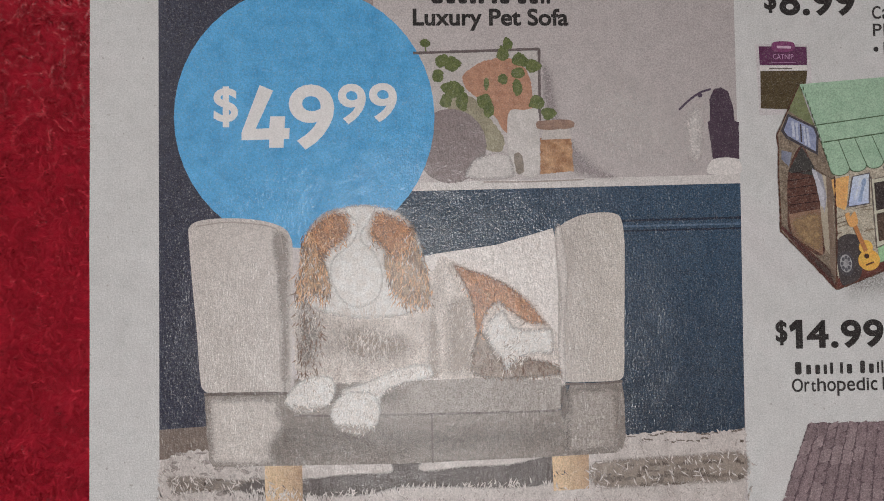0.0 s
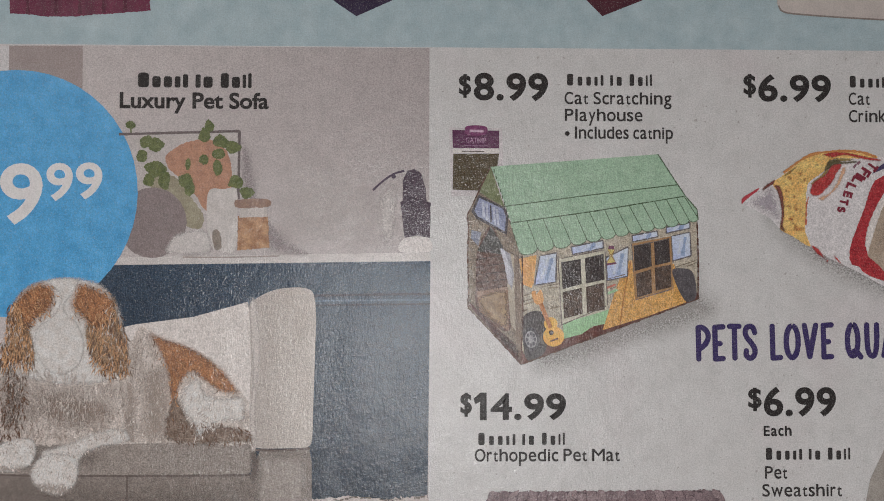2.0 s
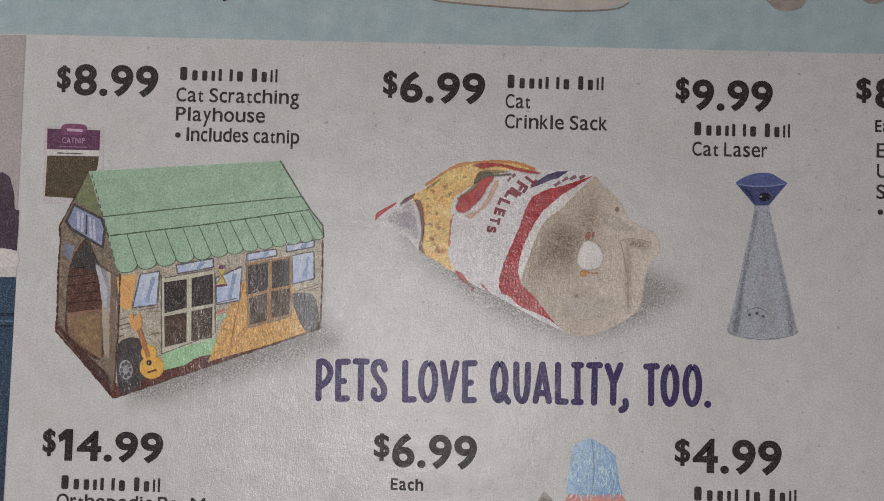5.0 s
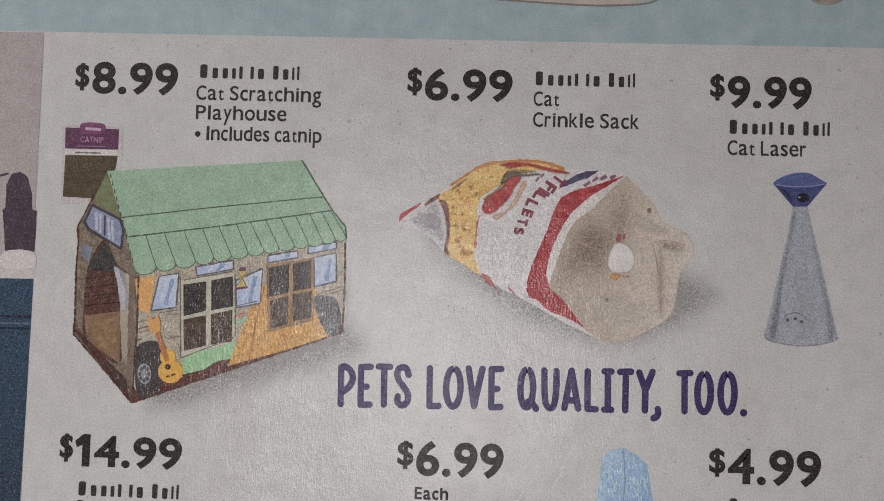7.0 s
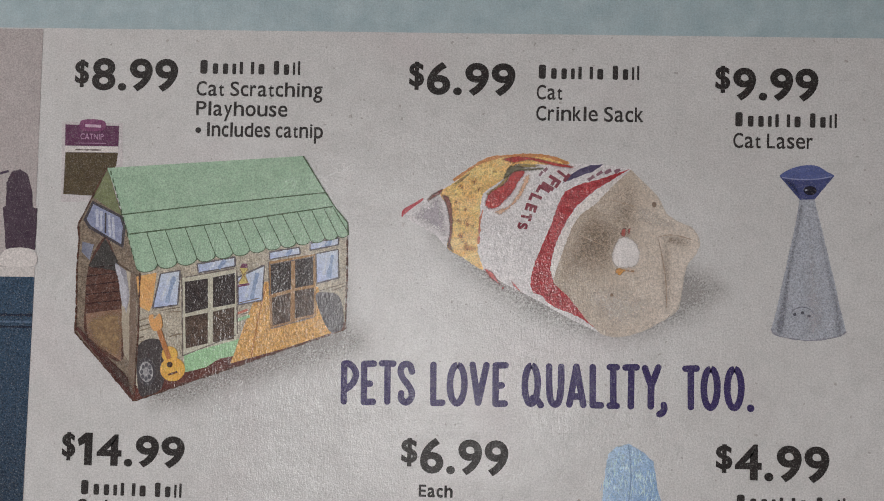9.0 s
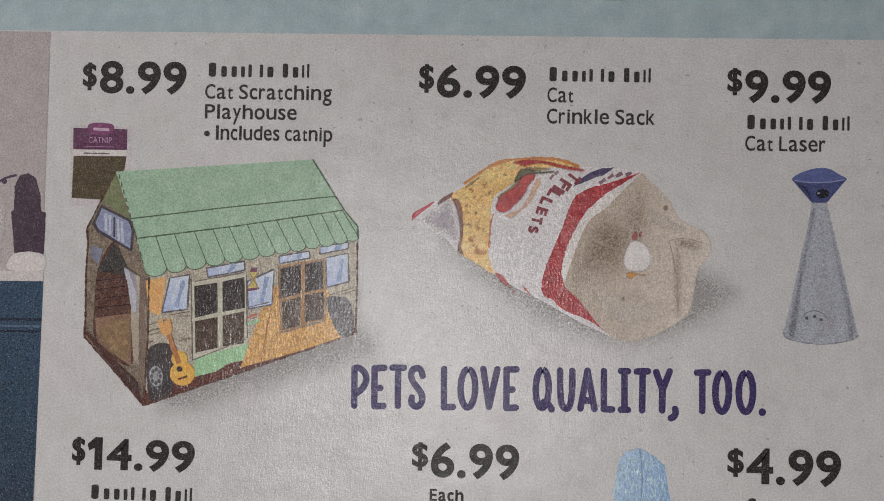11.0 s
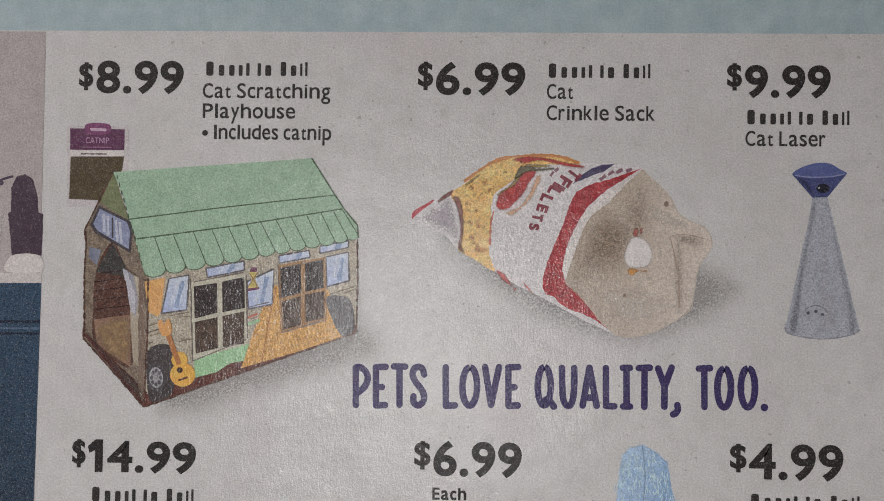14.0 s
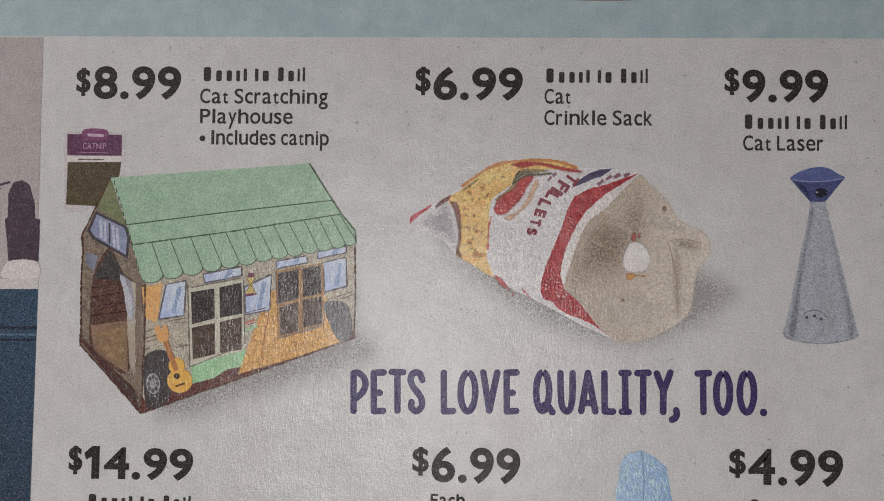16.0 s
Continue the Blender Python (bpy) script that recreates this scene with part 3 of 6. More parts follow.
bars((-60.66, 35.71, 23.72, 3.10), BLACK, photo, 4, 0.85, "dark plain bar of heavy type")
lettering("caption_line", "Luxury Pet Sofa", (-64.16, 31.33, 30.74, 3.39), BLACK, photo, 4, 0.14, "cap")

# framed print, leaves and jars on the ledge
picture = shape("framed_print", [(-64.7, 25.9), (-39.4, 26.7), (-39.5, 12.5), (-53.1, 9.0), (-64.8, 9.0)], ink((166, 160, 158), (158, 150, 148), blend="grain", size=300), photo, 3, round=False, label="framed abstract print with earthy shapes")
shape("terracotta_patch", [(-54.3, 21.7), (-50.2, 24.3), (-45.1, 24.8), (-42.0, 22.5), (-40.9, 18.4), (-41.2, 13.4), (-44.2, 12.5), (-46.1, 10.1), (-48.4, 13.4), (-51.7, 17.0), (-54.0, 19.0)], ink((164, 122, 98), (146, 104, 84), blend="grain", size=600), picture, 4, fray=0.08)
shape("olive_patch", [(-57.8, 17.0), (-53.1, 17.4), (-49.4, 13.1), (-46.6, 9.0), (-47.5, 6.4), (-50.5, 7.1), (-53.1, 10.4), (-56.6, 13.7)], ink((142, 135, 114), (122, 115, 96), blend="grain", size=500), picture, 4, fray=0.08)
oval("brown_round", (-57.1, 7.6, 7.00, 7.28), ink((124, 112, 112), (112, 100, 100), blend="grain", size=700), picture, 4, fray=0.05)
stroke("frame_edge", [(-64.2, 25.9), (-39.4, 26.7)], 0.55, ink((92, 82, 82)), picture, 5, round=False, wobble=0.15)
stroke("frame_edge", [(-39.4, 26.8), (-39.5, 12.5)], 0.55, ink((92, 82, 82)), picture, 5, round=False, wobble=0.15)
LEAF = ink((68, 80, 44), (100, 106, 64), blend="grain", size=700, speckle=0.18)
for e in ((-58.7, 24.4, 1.40, 1.41), (-56.5, 23.8, 1.52, 1.41), (-59.4, 21.2, 1.40, 1.29), (-56.6, 18.7, 2.22, 1.65), (-54.7, 16.3, 1.40, 2.00), (-57.8, 16.5, 1.28, 1.53), (-45.6, 27.6, 1.06, 1.42), (-46.6, 25.7, 1.29, 1.42),
          (-43.2, 24.4, 1.53, 1.42), (-40.7, 23.3, 1.53, 1.30), (-43.7, 21.9, 1.41, 1.18), (-43.8, 19.2, 1.17, 1.65), (-50.5, 16.3, 1.40, 1.65), (-49.5, 14.6, 1.17, 1.41), (-40.0, 16.0, 1.53, 1.42), (-37.9, 13.9, 1.53, 1.30),
          (-61.8, 27.9, 0.93, 0.82), (-49.9, 19.8, 0.70, 1.18), (-46.6, 20.7, 1.05, 0.94)):
    x, y, rx, ry = e
    shape("leaf", [(x + rx * random.uniform(0.75, 1.2) * math.cos(q), y + ry * random.uniform(0.75, 1.2) * math.sin(q)) for q in (k * math.tau / 7 for k in range(7))], LEAF, picture, 7, fray=0.07)
stroke("stem", [(-61.8, 27.6), (-61.7, 26.2)], 0.3, LEAF, picture, 7)
shape("white_vase", [(-45.6, 14.1), (-42.6, 14.6), (-39.9, 14.5), (-39.7, 9.0), (-40.0, 2.1), (-42.6, 1.7), (-45.2, 3.1), (-45.9, 7.8)], ink((178, 172, 170), (166, 160, 157), blend="grain", size=400, speckle=0.1), ledge, 8, label="white ceramic vase")
feather("dish", [(-54.3, 1.0), (-53.1, 4.9), (-49.6, 6.4), (-46.1, 6.4), (-44.7, 4.3), (-45.2, 1.0)], ink((180, 174, 172), feathered=True), ledge, 8, 1.2, 0.9, label="stack of pale dishes")
shape("small_pot", [(-44.7, 5.7), (-43.3, 5.9), (-42.8, 2.6), (-44.2, 2.2)], ink((108, 98, 90), (130, 120, 110), blend="grain"), ledge, 9, fray=0.06)
jar = shape("jar", [(-39.5, 9.0), (-33.4, 9.4), (-33.0, 2.5), (-39.6, 1.9)], ink((172, 134, 100), (128, 88, 60), blend="grain", size=520, soft=0.7), ledge, 8, round=False, fray=0.06, label="glass jar of brown biscuits")
shape("jar_neck", [(-38.8, 10.8), (-33.7, 11.1), (-33.4, 8.9), (-39.3, 8.7)], ink((160, 152, 148), (172, 164, 160), blend="grain"), jar, 8, round=False)
shape("lid", [(-40.0, 12.3), (-36.7, 12.6), (-33.2, 12.5), (-33.0, 11.1), (-36.1, 10.7), (-39.8, 10.8)], ink((118, 94, 84), (140, 112, 96), blend="grain", size=600), jar, 9, fray=0.05, label="brown wooden lid")
feather("wall_shade", [(-39.6, 25.5), (-36.4, 22.5), (-34.4, 12.5), (-29.7, 5.4), (-22.7, 0.7), (-33.2, 1.3), (-38.8, 12.5)], ink((140, 130, 132), feathered=True), photo, 4, 8.0, 0.6)
feather("wall_light", [(-32.4, 19.5), (-21.6, 24.0), (-10.4, 14.9), (-6.7, 3.5), (-10.7, 1.1), (-24.3, 1.2), (-32.2, 4.8)], ink((188, 182, 180), feathered=True), photo, 4, 9.0, 0.35)
feather("wall_light", [(-10.8, 14.3), (-6.2, 16.0), (-6.5, 4.6), (-10.1, 3.5), (-11.7, 9.2)], ink((184, 178, 176), feathered=True), photo, 4, 4.0, 0.8)
bottle = shape("bottle", [(-6.0, 12.0), (-5.5, 12.4), (-5.5, 16.5), (-4.7, 18.5), (-3.1, 19.0), (-1.7, 18.1), (-0.8, 15.4), (-0.5, 12.2), (0.3, 12.0), (0.2, 4.6), (-2.5, 5.1), (-5.1, 4.6)], ink((60, 47, 60), (72, 58, 70), blend="grain", size=600), photo, 4, round=False, fray=0.04, label="dark purple bottle with a thin spout")
stroke("spout", [(-5.2, 18.6), (-7.4, 17.9), (-9.5, 16.5), (-11.7, 14.5)], 0.42, ink((70, 58, 74)), bottle, 5)
oval("spout_knob", (-7.4, 17.4, 0.48, 0.47), ink((70, 58, 74)), bottle, 5)
shape("bottle_base", [(-5.3, 4.4), (-2.5, 4.9), (0.1, 4.4), (0.2, 1.8), (-6.1, 1.8)], ink((184, 178, 176)), bottle, 5)

# the floor and the shaggy rug under the sofa
shape("floor_board", [(-113.1, -46.0), (-103.9, -45.5), (-103.7, -51.8), (-113.1, -51.6)], ink((96, 84, 78), (112, 98, 90), blend="grain", size=400), photo, 4, round=False, label="brown wooden floor")
RUG = ink((182, 174, 171), (150, 141, 138), blend="grain", size=420, stretch=(1.0, 0.45, 1.0), speckle=0.12, soft=1.4)
rug = shape("rug", [(-113.1, -52.3), (-110.3, -50.7), (-106.1, -49.9), (-100.8, -50.3), (-68.8, -52.7), (-36.0, -52.0), (-24.4, -49.0), (-16.0, -48.6), (-8.2, -49.2), (-0.0, -48.3), (-0.8, -73.6), (-113.1, -70.0)], RUG, photo, 5, round=False, fray=0.22, label="white shaggy rug with brown flecks")
FLECK = ink((120, 110, 107), (150, 140, 136), blend="grain", size=700, speckle=0.2, feathered=True)
for k in range(60):
    x, y = random.uniform(283, 460), random.uniform(812, 885)
    px, py = -113.0 + (x - 283) * 0.1077, -46.0 - (y - 770) * 0.1075
    w, h = random.uniform(0.3, 1.3), random.uniform(0.2, 0.45)
    if px + w < -0.3 and px - w > -112.8:
        a = radians(random.uniform(-25, 35))
        feather("fleck", [(px + 1.2 * (w * math.cos(q) * math.cos(a) - h * math.sin(q) * math.sin(a)), py + 1.2 * (w * math.cos(q) * math.sin(a) + h * math.sin(q) * math.cos(a))) for q in (0, 1, 2, 3, 4, 5)], FLECK, rug, 6, 0.35, 0.95)

feather("brown_band", [(-31.1, -54.1), (-23.3, -53.2), (-12.0, -52.8), (-0.3, -52.7), (-0.5, -58.7), (-12.2, -59.3), (-23.4, -59.7), (-30.6, -59.1)], ink((142, 130, 120), (120, 108, 100), blend="grain", size=700, stretch=(1.0, 0.4, 1.0), feathered=True), rug, 6, 1.4, 0.85)
feather("brown_band", [(-111.9, -54.7), (-107.1, -54.4), (-99.7, -55.4), (-93.2, -55.4), (-93.3, -58.0), (-101.8, -58.2), (-110.3, -58.2)], ink((132, 121, 113), (112, 102, 95), blend="grain", size=700, feathered=True), rug, 6, 1.0, 0.7)


def shag_line(a, b, width, share):
    """A dark broken furrow in the rug, from a to b."""
    a, b = Vector(a), Vector(b)
    at, far = 0.0, (b - a).length
    while at < far:
        step = random.uniform(0.8, 2.6)
        if random.random() < share:
            p, q = a.lerp(b, at / far), a.lerp(b, min(1.0, (at + step * 0.9) / far))
            off = Vector((0, random.gauss(0, 0.22)))
            stroke("furrow", [p + off, (p + q) / 2 + off + Vector((0, random.uniform(-0.3, 0.3))), q + off], width * random.uniform(0.6, 1.4), FURROW, rug, 7, wobble=0.6)
        at += step


FURROW = ink((82, 72, 66), (112, 101, 94), blend="grain", size=1200, speckle=0.25)
for a, b, width, share in (((-23.7, -49.1), (-0.7, -49.1), 0.25, 0.6), ((-23.2, -50.5), (-0.5, -50.6), 0.30, 0.6), ((-25.5, -55.1), (-0.6, -54.8), 0.70, 0.8), ((-27.8, -56.3), (-7.6, -56.4), 0.45, 0.5), ((-30.0, -57.4), (-0.7, -57.3), 0.70, 0.7), ((-23.4, -58.8), (-0.9, -58.7), 0.40, 0.4), ((-108.2, -53.1), (-100.7, -53.8), 0.40, 0.4), ((-111.3, -57.1), (-97.5, -57.8), 0.50, 0.6), ((-110.3, -56.0), (-99.7, -55.7), 0.35, 0.4)):
    shag_line(a, b, width, share)

# the sofa
CLOTH = ink((176, 168, 164), (160, 152, 148), blend="grain", size=700, speckle=0.15, soft=1.5)
CLOTH_SIDE = ink((150, 141, 136), (138, 129, 124), blend="grain", size=800, speckle=0.18)
CLOTH_LOW = ink((124, 115, 109), (108, 99, 94), blend="grain", size=800, speckle=0.2)
SEAM = ink((92, 82, 78))
sofa = shape("sofa_back", [(-65.9, -14.6), (-60.1, -13.3), (-48.5, -11.8), (-37.4, -8.7), (-35.4, -18.0), (-35.5, -39.6), (-65.9, -39.2)], ink((192, 185, 182), (178, 170, 166), blend="grain", size=800, speckle=0.16), photo, 6, round=False, label="pale woven sofa back")
feather("under_shade", [(-98.2, -56.5), (-93.4, -55.6), (-86.0, -55.6), (-77.4, -55.0), (-69.9, -54.8), (-69.6, -53.0), (-63.6, -53.0), (-63.4, -54.7), (-54.7, -54.1), (-46.5, -53.9), (-37.7, -52.6), (-37.3, -57.4), (-40.6, -58.6), (-47.1, -59.0), (-54.8, -58.6), (-62.4, -58.4), (-68.8, -58.4), (-74.2, -59.5), (-83.9, -59.5), (-96.6, -58.7)], ink((76, 69, 68), (94, 86, 84), blend="grain", size=500, stretch=(1, 0.3, 1), feathered=True), rug, 7, 0.8, 1.0)
for pts in ([(-93.4, -53.1), (-86.3, -53.3), (-86.3, -61.9), (-93.3, -61.7)], [(-38.4, -52.6), (-31.2, -52.3), (-31.3, -59.2), (-38.2, -59.5)]):
    shape("leg", pts, ink((190, 162, 128), (150, 122, 96), way=(1, 0), size=600, speckle=0.14), sofa, 8, round=False, label="pale wooden sofa leg")
base = shape("sofa_base", [(-104.6, -39.8), (-87.7, -39.8), (-87.7, -41.9), (-60.1, -44.0), (-36.4, -44.0), (-34.6, -39.2), (-24.5, -38.8), (-24.0, -41.4), (-23.9, -49.6), (-24.6, -51.7), (-25.9, -52.5), (-41.6, -53.0), (-67.1, -53.5), (-103.0, -53.2), (-103.8, -52.0), (-104.3, -45.1)], CLOTH_LOW, sofa, 8, round=False, label="grey woven sofa base")
feather("base_light", [(-104.8, -39.9), (-103.7, -39.5), (-91.0, -39.9), (-89.8, -43.3), (-88.9, -46.0), (-91.1, -50.3), (-91.6, -53.7), (-103.3, -53.2), (-104.3, -48.9)], ink((176, 168, 164), (164, 156, 151), blend="grain", size=800, speckle=0.16, feathered=True), base, 9, 2.2, 1.0)
feather("base_light", [(-35.0, -39.5), (-25.2, -39.1), (-24.3, -40.9), (-24.3, -50.7), (-25.5, -52.5), (-34.4, -53.1), (-36.5, -50.5), (-35.9, -43.9)], ink((150, 141, 135), (134, 125, 120), blend="grain", size=800, speckle=0.2, feathered=True), base, 9, 2.5, 0.9)
feather("low_shade", [(-94.5, -52.1), (-87.7, -43.0), (-60.1, -45.1), (-37.0, -45.0), (-35.1, -51.7), (-53.2, -53.1), (-76.2, -53.5)], ink((110, 100, 95), feathered=True), base, 9, 6.0, 0.35)
cushion = shape("seat_cushion", [(-87.7, -37.0), (-67.1, -37.8), (-53.2, -37.5), (-37.5, -37.3), (-36.3, -38.2), (-36.1, -41.3), (-36.5, -43.7), (-37.5, -44.1), (-53.2, -44.0), (-76.3, -44.0), (-87.7, -43.9)], ink((136, 127, 121), (122, 113, 108), blend="grain", size=900, speckle=0.24), sofa, 9, round=False, label="thin grey seat cushion")
feather("cushion_shade", [(-88.2, -36.1), (-76.3, -36.8), (-68.2, -38.1), (-64.8, -39.8), (-68.2, -43.5), (-76.3, -43.8), (-87.7, -43.7)], ink((112, 101, 96), feathered=True), cushion, 10, 6.0, 0.5)
arm = shape("armrest", [(-107.5, -9.4), (-107.3, -7.6), (-105.9, -6.6), (-102.7, -6.1), (-97.6, -6.1), (-93.0, -6.7), (-89.5, -8.0), (-88.2, -9.8), (-87.8, -12.4), (-87.9, -22.3), (-88.1, -32.7), (-88.4, -38.4), (-89.3, -39.2), (-95.7, -39.2), (-103.1, -39.2), (-104.7, -38.7), (-105.4, -36.5), (-106.0, -27.9), (-106.9, -17.5)], CLOTH, sofa, 9, label="rounded pale woven armrest")
feather("arm_shade", [(-92.2, -8.9), (-89.0, -8.6), (-87.9, -13.0), (-88.0, -26.9), (-88.4, -38.6), (-90.5, -38.8), (-91.0, -26.9), (-91.5, -17.6)], ink((134, 125, 120), feathered=True), arm, 10, 1.8, 0.75)
stroke("piping", [(-106.1, -7.6), (-101.6, -6.9), (-97.0, -7.0), (-92.2, -7.7), (-90.3, -9.1), (-89.6, -13.0)], 0.25, ink((142, 133, 128)), arm, 11)
stroke("seam", [(-104.7, -39.5), (-96.9, -39.5), (-88.2, -39.7)], 0.55, SEAM, sofa, 11, wobble=0.2)
arm = shape("armrest", [(-37.0, -9.8), (-35.6, -8.0), (-32.1, -6.3), (-28.0, -5.7), (-25.0, -6.0), (-23.8, -7.2), (-23.3, -11.1), (-23.4, -18.1), (-23.7, -28.6), (-23.9, -36.2), (-24.5, -38.2), (-26.4, -38.6), (-31.1, -38.7), (-35.2, -38.6), (-36.5, -37.6), (-36.8, -33.2), (-36.6, -22.7), (-36.7, -15.7)], ink((168, 160, 154), (152, 143, 138), way=(-1, 0), size=700, speckle=0.17), sofa, 10, label="rounded pale woven armrest")
feather("arm_light", [(-37.4, -9.4), (-35.4, -8.4), (-34.3, -18.0), (-35.0, -28.5), (-35.1, -38.3), (-36.7, -37.8), (-37.1, -32.0), (-36.6, -22.7)], ink((186, 178, 174), feathered=True), arm, 11, 1.0, 0.8)
stroke("seam", [(-35.5, -39.0), (-29.9, -39.1), (-24.3, -38.7)], 0.45, SEAM, sofa, 11, wobble=0.2)
stroke("seam", [(-87.9, -43.9), (-76.3, -44.1), (-53.2, -44.2), (-36.5, -44.1)], 0.4, SEAM, sofa, 10, wobble=0.3)
stroke("seam", [(-61.5, -44.2), (-61.5, -49.1), (-61.4, -53.5)], 0.35, SEAM, sofa, 10, wobble=0.2)
feather("gap_shade", [(-36.7, -39.2), (-35.1, -39.2), (-34.6, -43.1), (-35.6, -46.0), (-36.7, -44.8)], ink((100, 90, 85), feathered=True), sofa, 11, 0.8, 0.8)

# plain tan and white shapes resting on the cushion
FUR = ink((192, 183, 178), (142, 130, 122), blend="grain", size=700, stretch=(1.0, 0.45, 1.0), speckle=0.25, soft=1.3)
TAN = ink((166, 112, 72), (106, 72, 52), blend="grain", size=900, stretch=(1.0, 0.5, 1.0), speckle=0.3, soft=1.2, feathered=True)
WHITE = ink((206, 199, 195), (170, 161, 155), blend="grain", size=700, speckle=0.16, soft=1.4, feathered=True)
BEIGE = ink((160, 132, 104), (92, 72, 58), blend="grain", size=800, stretch=(1.0, 0.5, 1.0), speckle=0.3, soft=1.2, feathered=True)
lying = shape("pale_shape", [(-87.6, -22.3), (-84.3, -20.6), (-72.8, -17.8), (-62.4, -17.8), (-59.5, -14.1), (-56.6, -15.1), (-52.0, -20.2), (-48.5, -22.6), (-41.5, -25.6), (-37.5, -28.5), (-36.7, -34.3), (-36.9, -37.7), (-53.2, -37.5), (-70.5, -37.7), (-84.3, -37.9), (-87.2, -35.5), (-87.8, -29.2)], FUR, photo, 11, fray=0.18, label="plain off-white rounded shape")
feather("white_patch", [(-86.2, -15.4), (-85.3, -9.0), (-82.1, -5.2), (-76.9, -3.7), (-71.7, -3.7), (-67.1, -5.2), (-63.8, -9.2), (-62.2, -16.1), (-63.0, -23.9), (-74.0, -25.9), (-85.5, -23.0)], WHITE, lying, 12, 0.8, 1.0)
feather("brown_shade", [(-87.8, -22.7), (-82.6, -21.6), (-75.1, -24.7), (-68.2, -27.7), (-67.1, -32.9), (-71.7, -36.1), (-82.0, -36.2), (-87.5, -35.2)], ink((112, 96, 88), feathered=True), lying, 13, 12.0, 0.25)
feather("brown_shade", [(-87.6, -22.3), (-84.3, -22.1), (-82.0, -26.9), (-82.6, -33.9), (-87.2, -35.0)], ink((92, 77, 68), feathered=True), lying, 13, 4.0, 0.6)
feather("brown_shade", [(-59.5, -22.5), (-53.2, -21.4), (-52.5, -34.2), (-53.2, -37.4), (-59.6, -37.3), (-59.2, -29.5)], ink((150, 137, 128), feathered=True), lying, 13, 4.0, 0.7)
feather("brown_shade", [(-79.7, -27.0), (-72.8, -25.9), (-64.8, -28.3), (-63.4, -32.9), (-71.7, -35.7), (-78.6, -33.9)], ink((134, 118, 108), feathered=True), lying, 13, 6.0, 0.7)
feather("brown_shade", [(-61.3, -22.5), (-59.6, -27.1), (-59.6, -36.9), (-62.5, -36.8), (-62.7, -29.4)], ink((150, 138, 130), feathered=True), lying, 12, 3.0, 0.7)
feather("tan_patch", [(-57.6, -15.0), (-53.2, -16.2), (-47.9, -18.2), (-42.7, -21.9), (-39.0, -26.4), (-38.5, -27.6), (-42.7, -27.5), (-46.8, -24.7), (-48.5, -23.5), (-50.4, -25.5), (-51.6, -29.5), (-52.5, -34.2), (-53.4, -27.2), (-54.1, -22.6), (-55.9, -18.5)], TAN, lying, 13, 1.3, 1.0)
feather("brown_patch", [(-53.2, -29.5), (-51.1, -28.4), (-48.5, -33.1), (-46.2, -34.2), (-41.6, -33.6), (-37.1, -35.0), (-36.7, -37.7), (-53.2, -37.5)], ink((92, 74, 62), (132, 116, 105), blend="grain", size=800, speckle=0.3, feathered=True), lying, 13, 1.3, 1.0)
feather("white_patch", [(-51.1, -27.2), (-47.4, -24.0), (-45.3, -27.3), (-41.6, -28.0), (-37.6, -28.0), (-37.5, -33.2), (-41.6, -33.4), (-45.3, -34.9), (-47.2, -37.5), (-48.3, -34.2), (-50.6, -30.9)], WHITE, lying, 14, 1.3, 1.0)
feather("beige_patch", [(-87.1, -17.7), (-86.4, -11.3), (-84.4, -8.4), (-82.1, -11.9), (-80.3, -17.7), (-80.7, -22.1), (-84.3, -21.4), (-87.3, -22.3)], BEIGE, lying, 13, 1.3, 1.0)
feather("tan_patch", [(-86.0, -10.7), (-85.1, -7.7), (-82.7, -5.3), (-79.6, -4.1), (-76.8, -5.0), (-75.9, -8.0), (-76.8, -10.8), (-79.8, -13.1), (-82.1, -15.4), (-84.1, -13.0)], TAN, lying, 14, 2.4, 1.0)
feather("beige_patch", [(-70.5, -13.1), (-64.8, -7.3), (-63.4, -11.4), (-62.0, -15.5), (-61.1, -19.6), (-61.5, -23.2), (-64.2, -23.9), (-68.2, -22.0), (-70.3, -17.8)], BEIGE, lying, 13, 1.3, 1.0)
feather("tan_patch", [(-72.2, -4.5), (-68.2, -5.0), (-65.0, -6.9), (-63.8, -9.9), (-64.8, -13.4), (-68.2, -15.5), (-70.5, -13.7), (-73.5, -10.8), (-74.0, -8.7)], TAN, lying, 14, 2.4, 1.0)
feather("white_patch", [(-78.2, -4.3), (-74.6, -3.6), (-71.7, -4.2), (-72.9, -7.1), (-74.5, -10.1), (-71.7, -13.1), (-70.3, -17.8), (-71.5, -21.9), (-75.1, -23.8), (-78.6, -22.4), (-80.7, -18.3), (-80.5, -14.2), (-77.0, -11.2), (-75.7, -7.8)], WHITE, lying, 15, 0.7, 1.0)
feather("white_foreleg", [(-79.5, -39.4), (-74.0, -37.2), (-68.2, -34.9), (-62.2, -34.1), (-60.8, -37.3), (-67.1, -38.9), (-70.3, -40.5), (-71.7, -44.4), (-76.3, -44.3)], WHITE, lying, 15, 1.3, 1.0)
feather("white_round", [(-89.8, -40.9), (-87.7, -37.8), (-84.3, -36.2), (-80.6, -36.4), (-79.5, -39.1), (-80.9, -42.2), (-84.3, -43.6), (-87.9, -43.2)], WHITE, lying, 16, 0.9, 1.0)
feather("white_round", [(-80.9, -41.9), (-78.0, -39.4), (-72.8, -39.5), (-71.0, -42.6), (-71.7, -46.1), (-75.1, -48.3), (-79.1, -47.1), (-81.1, -44.8)], WHITE, lying, 16, 1.0, 1.0)
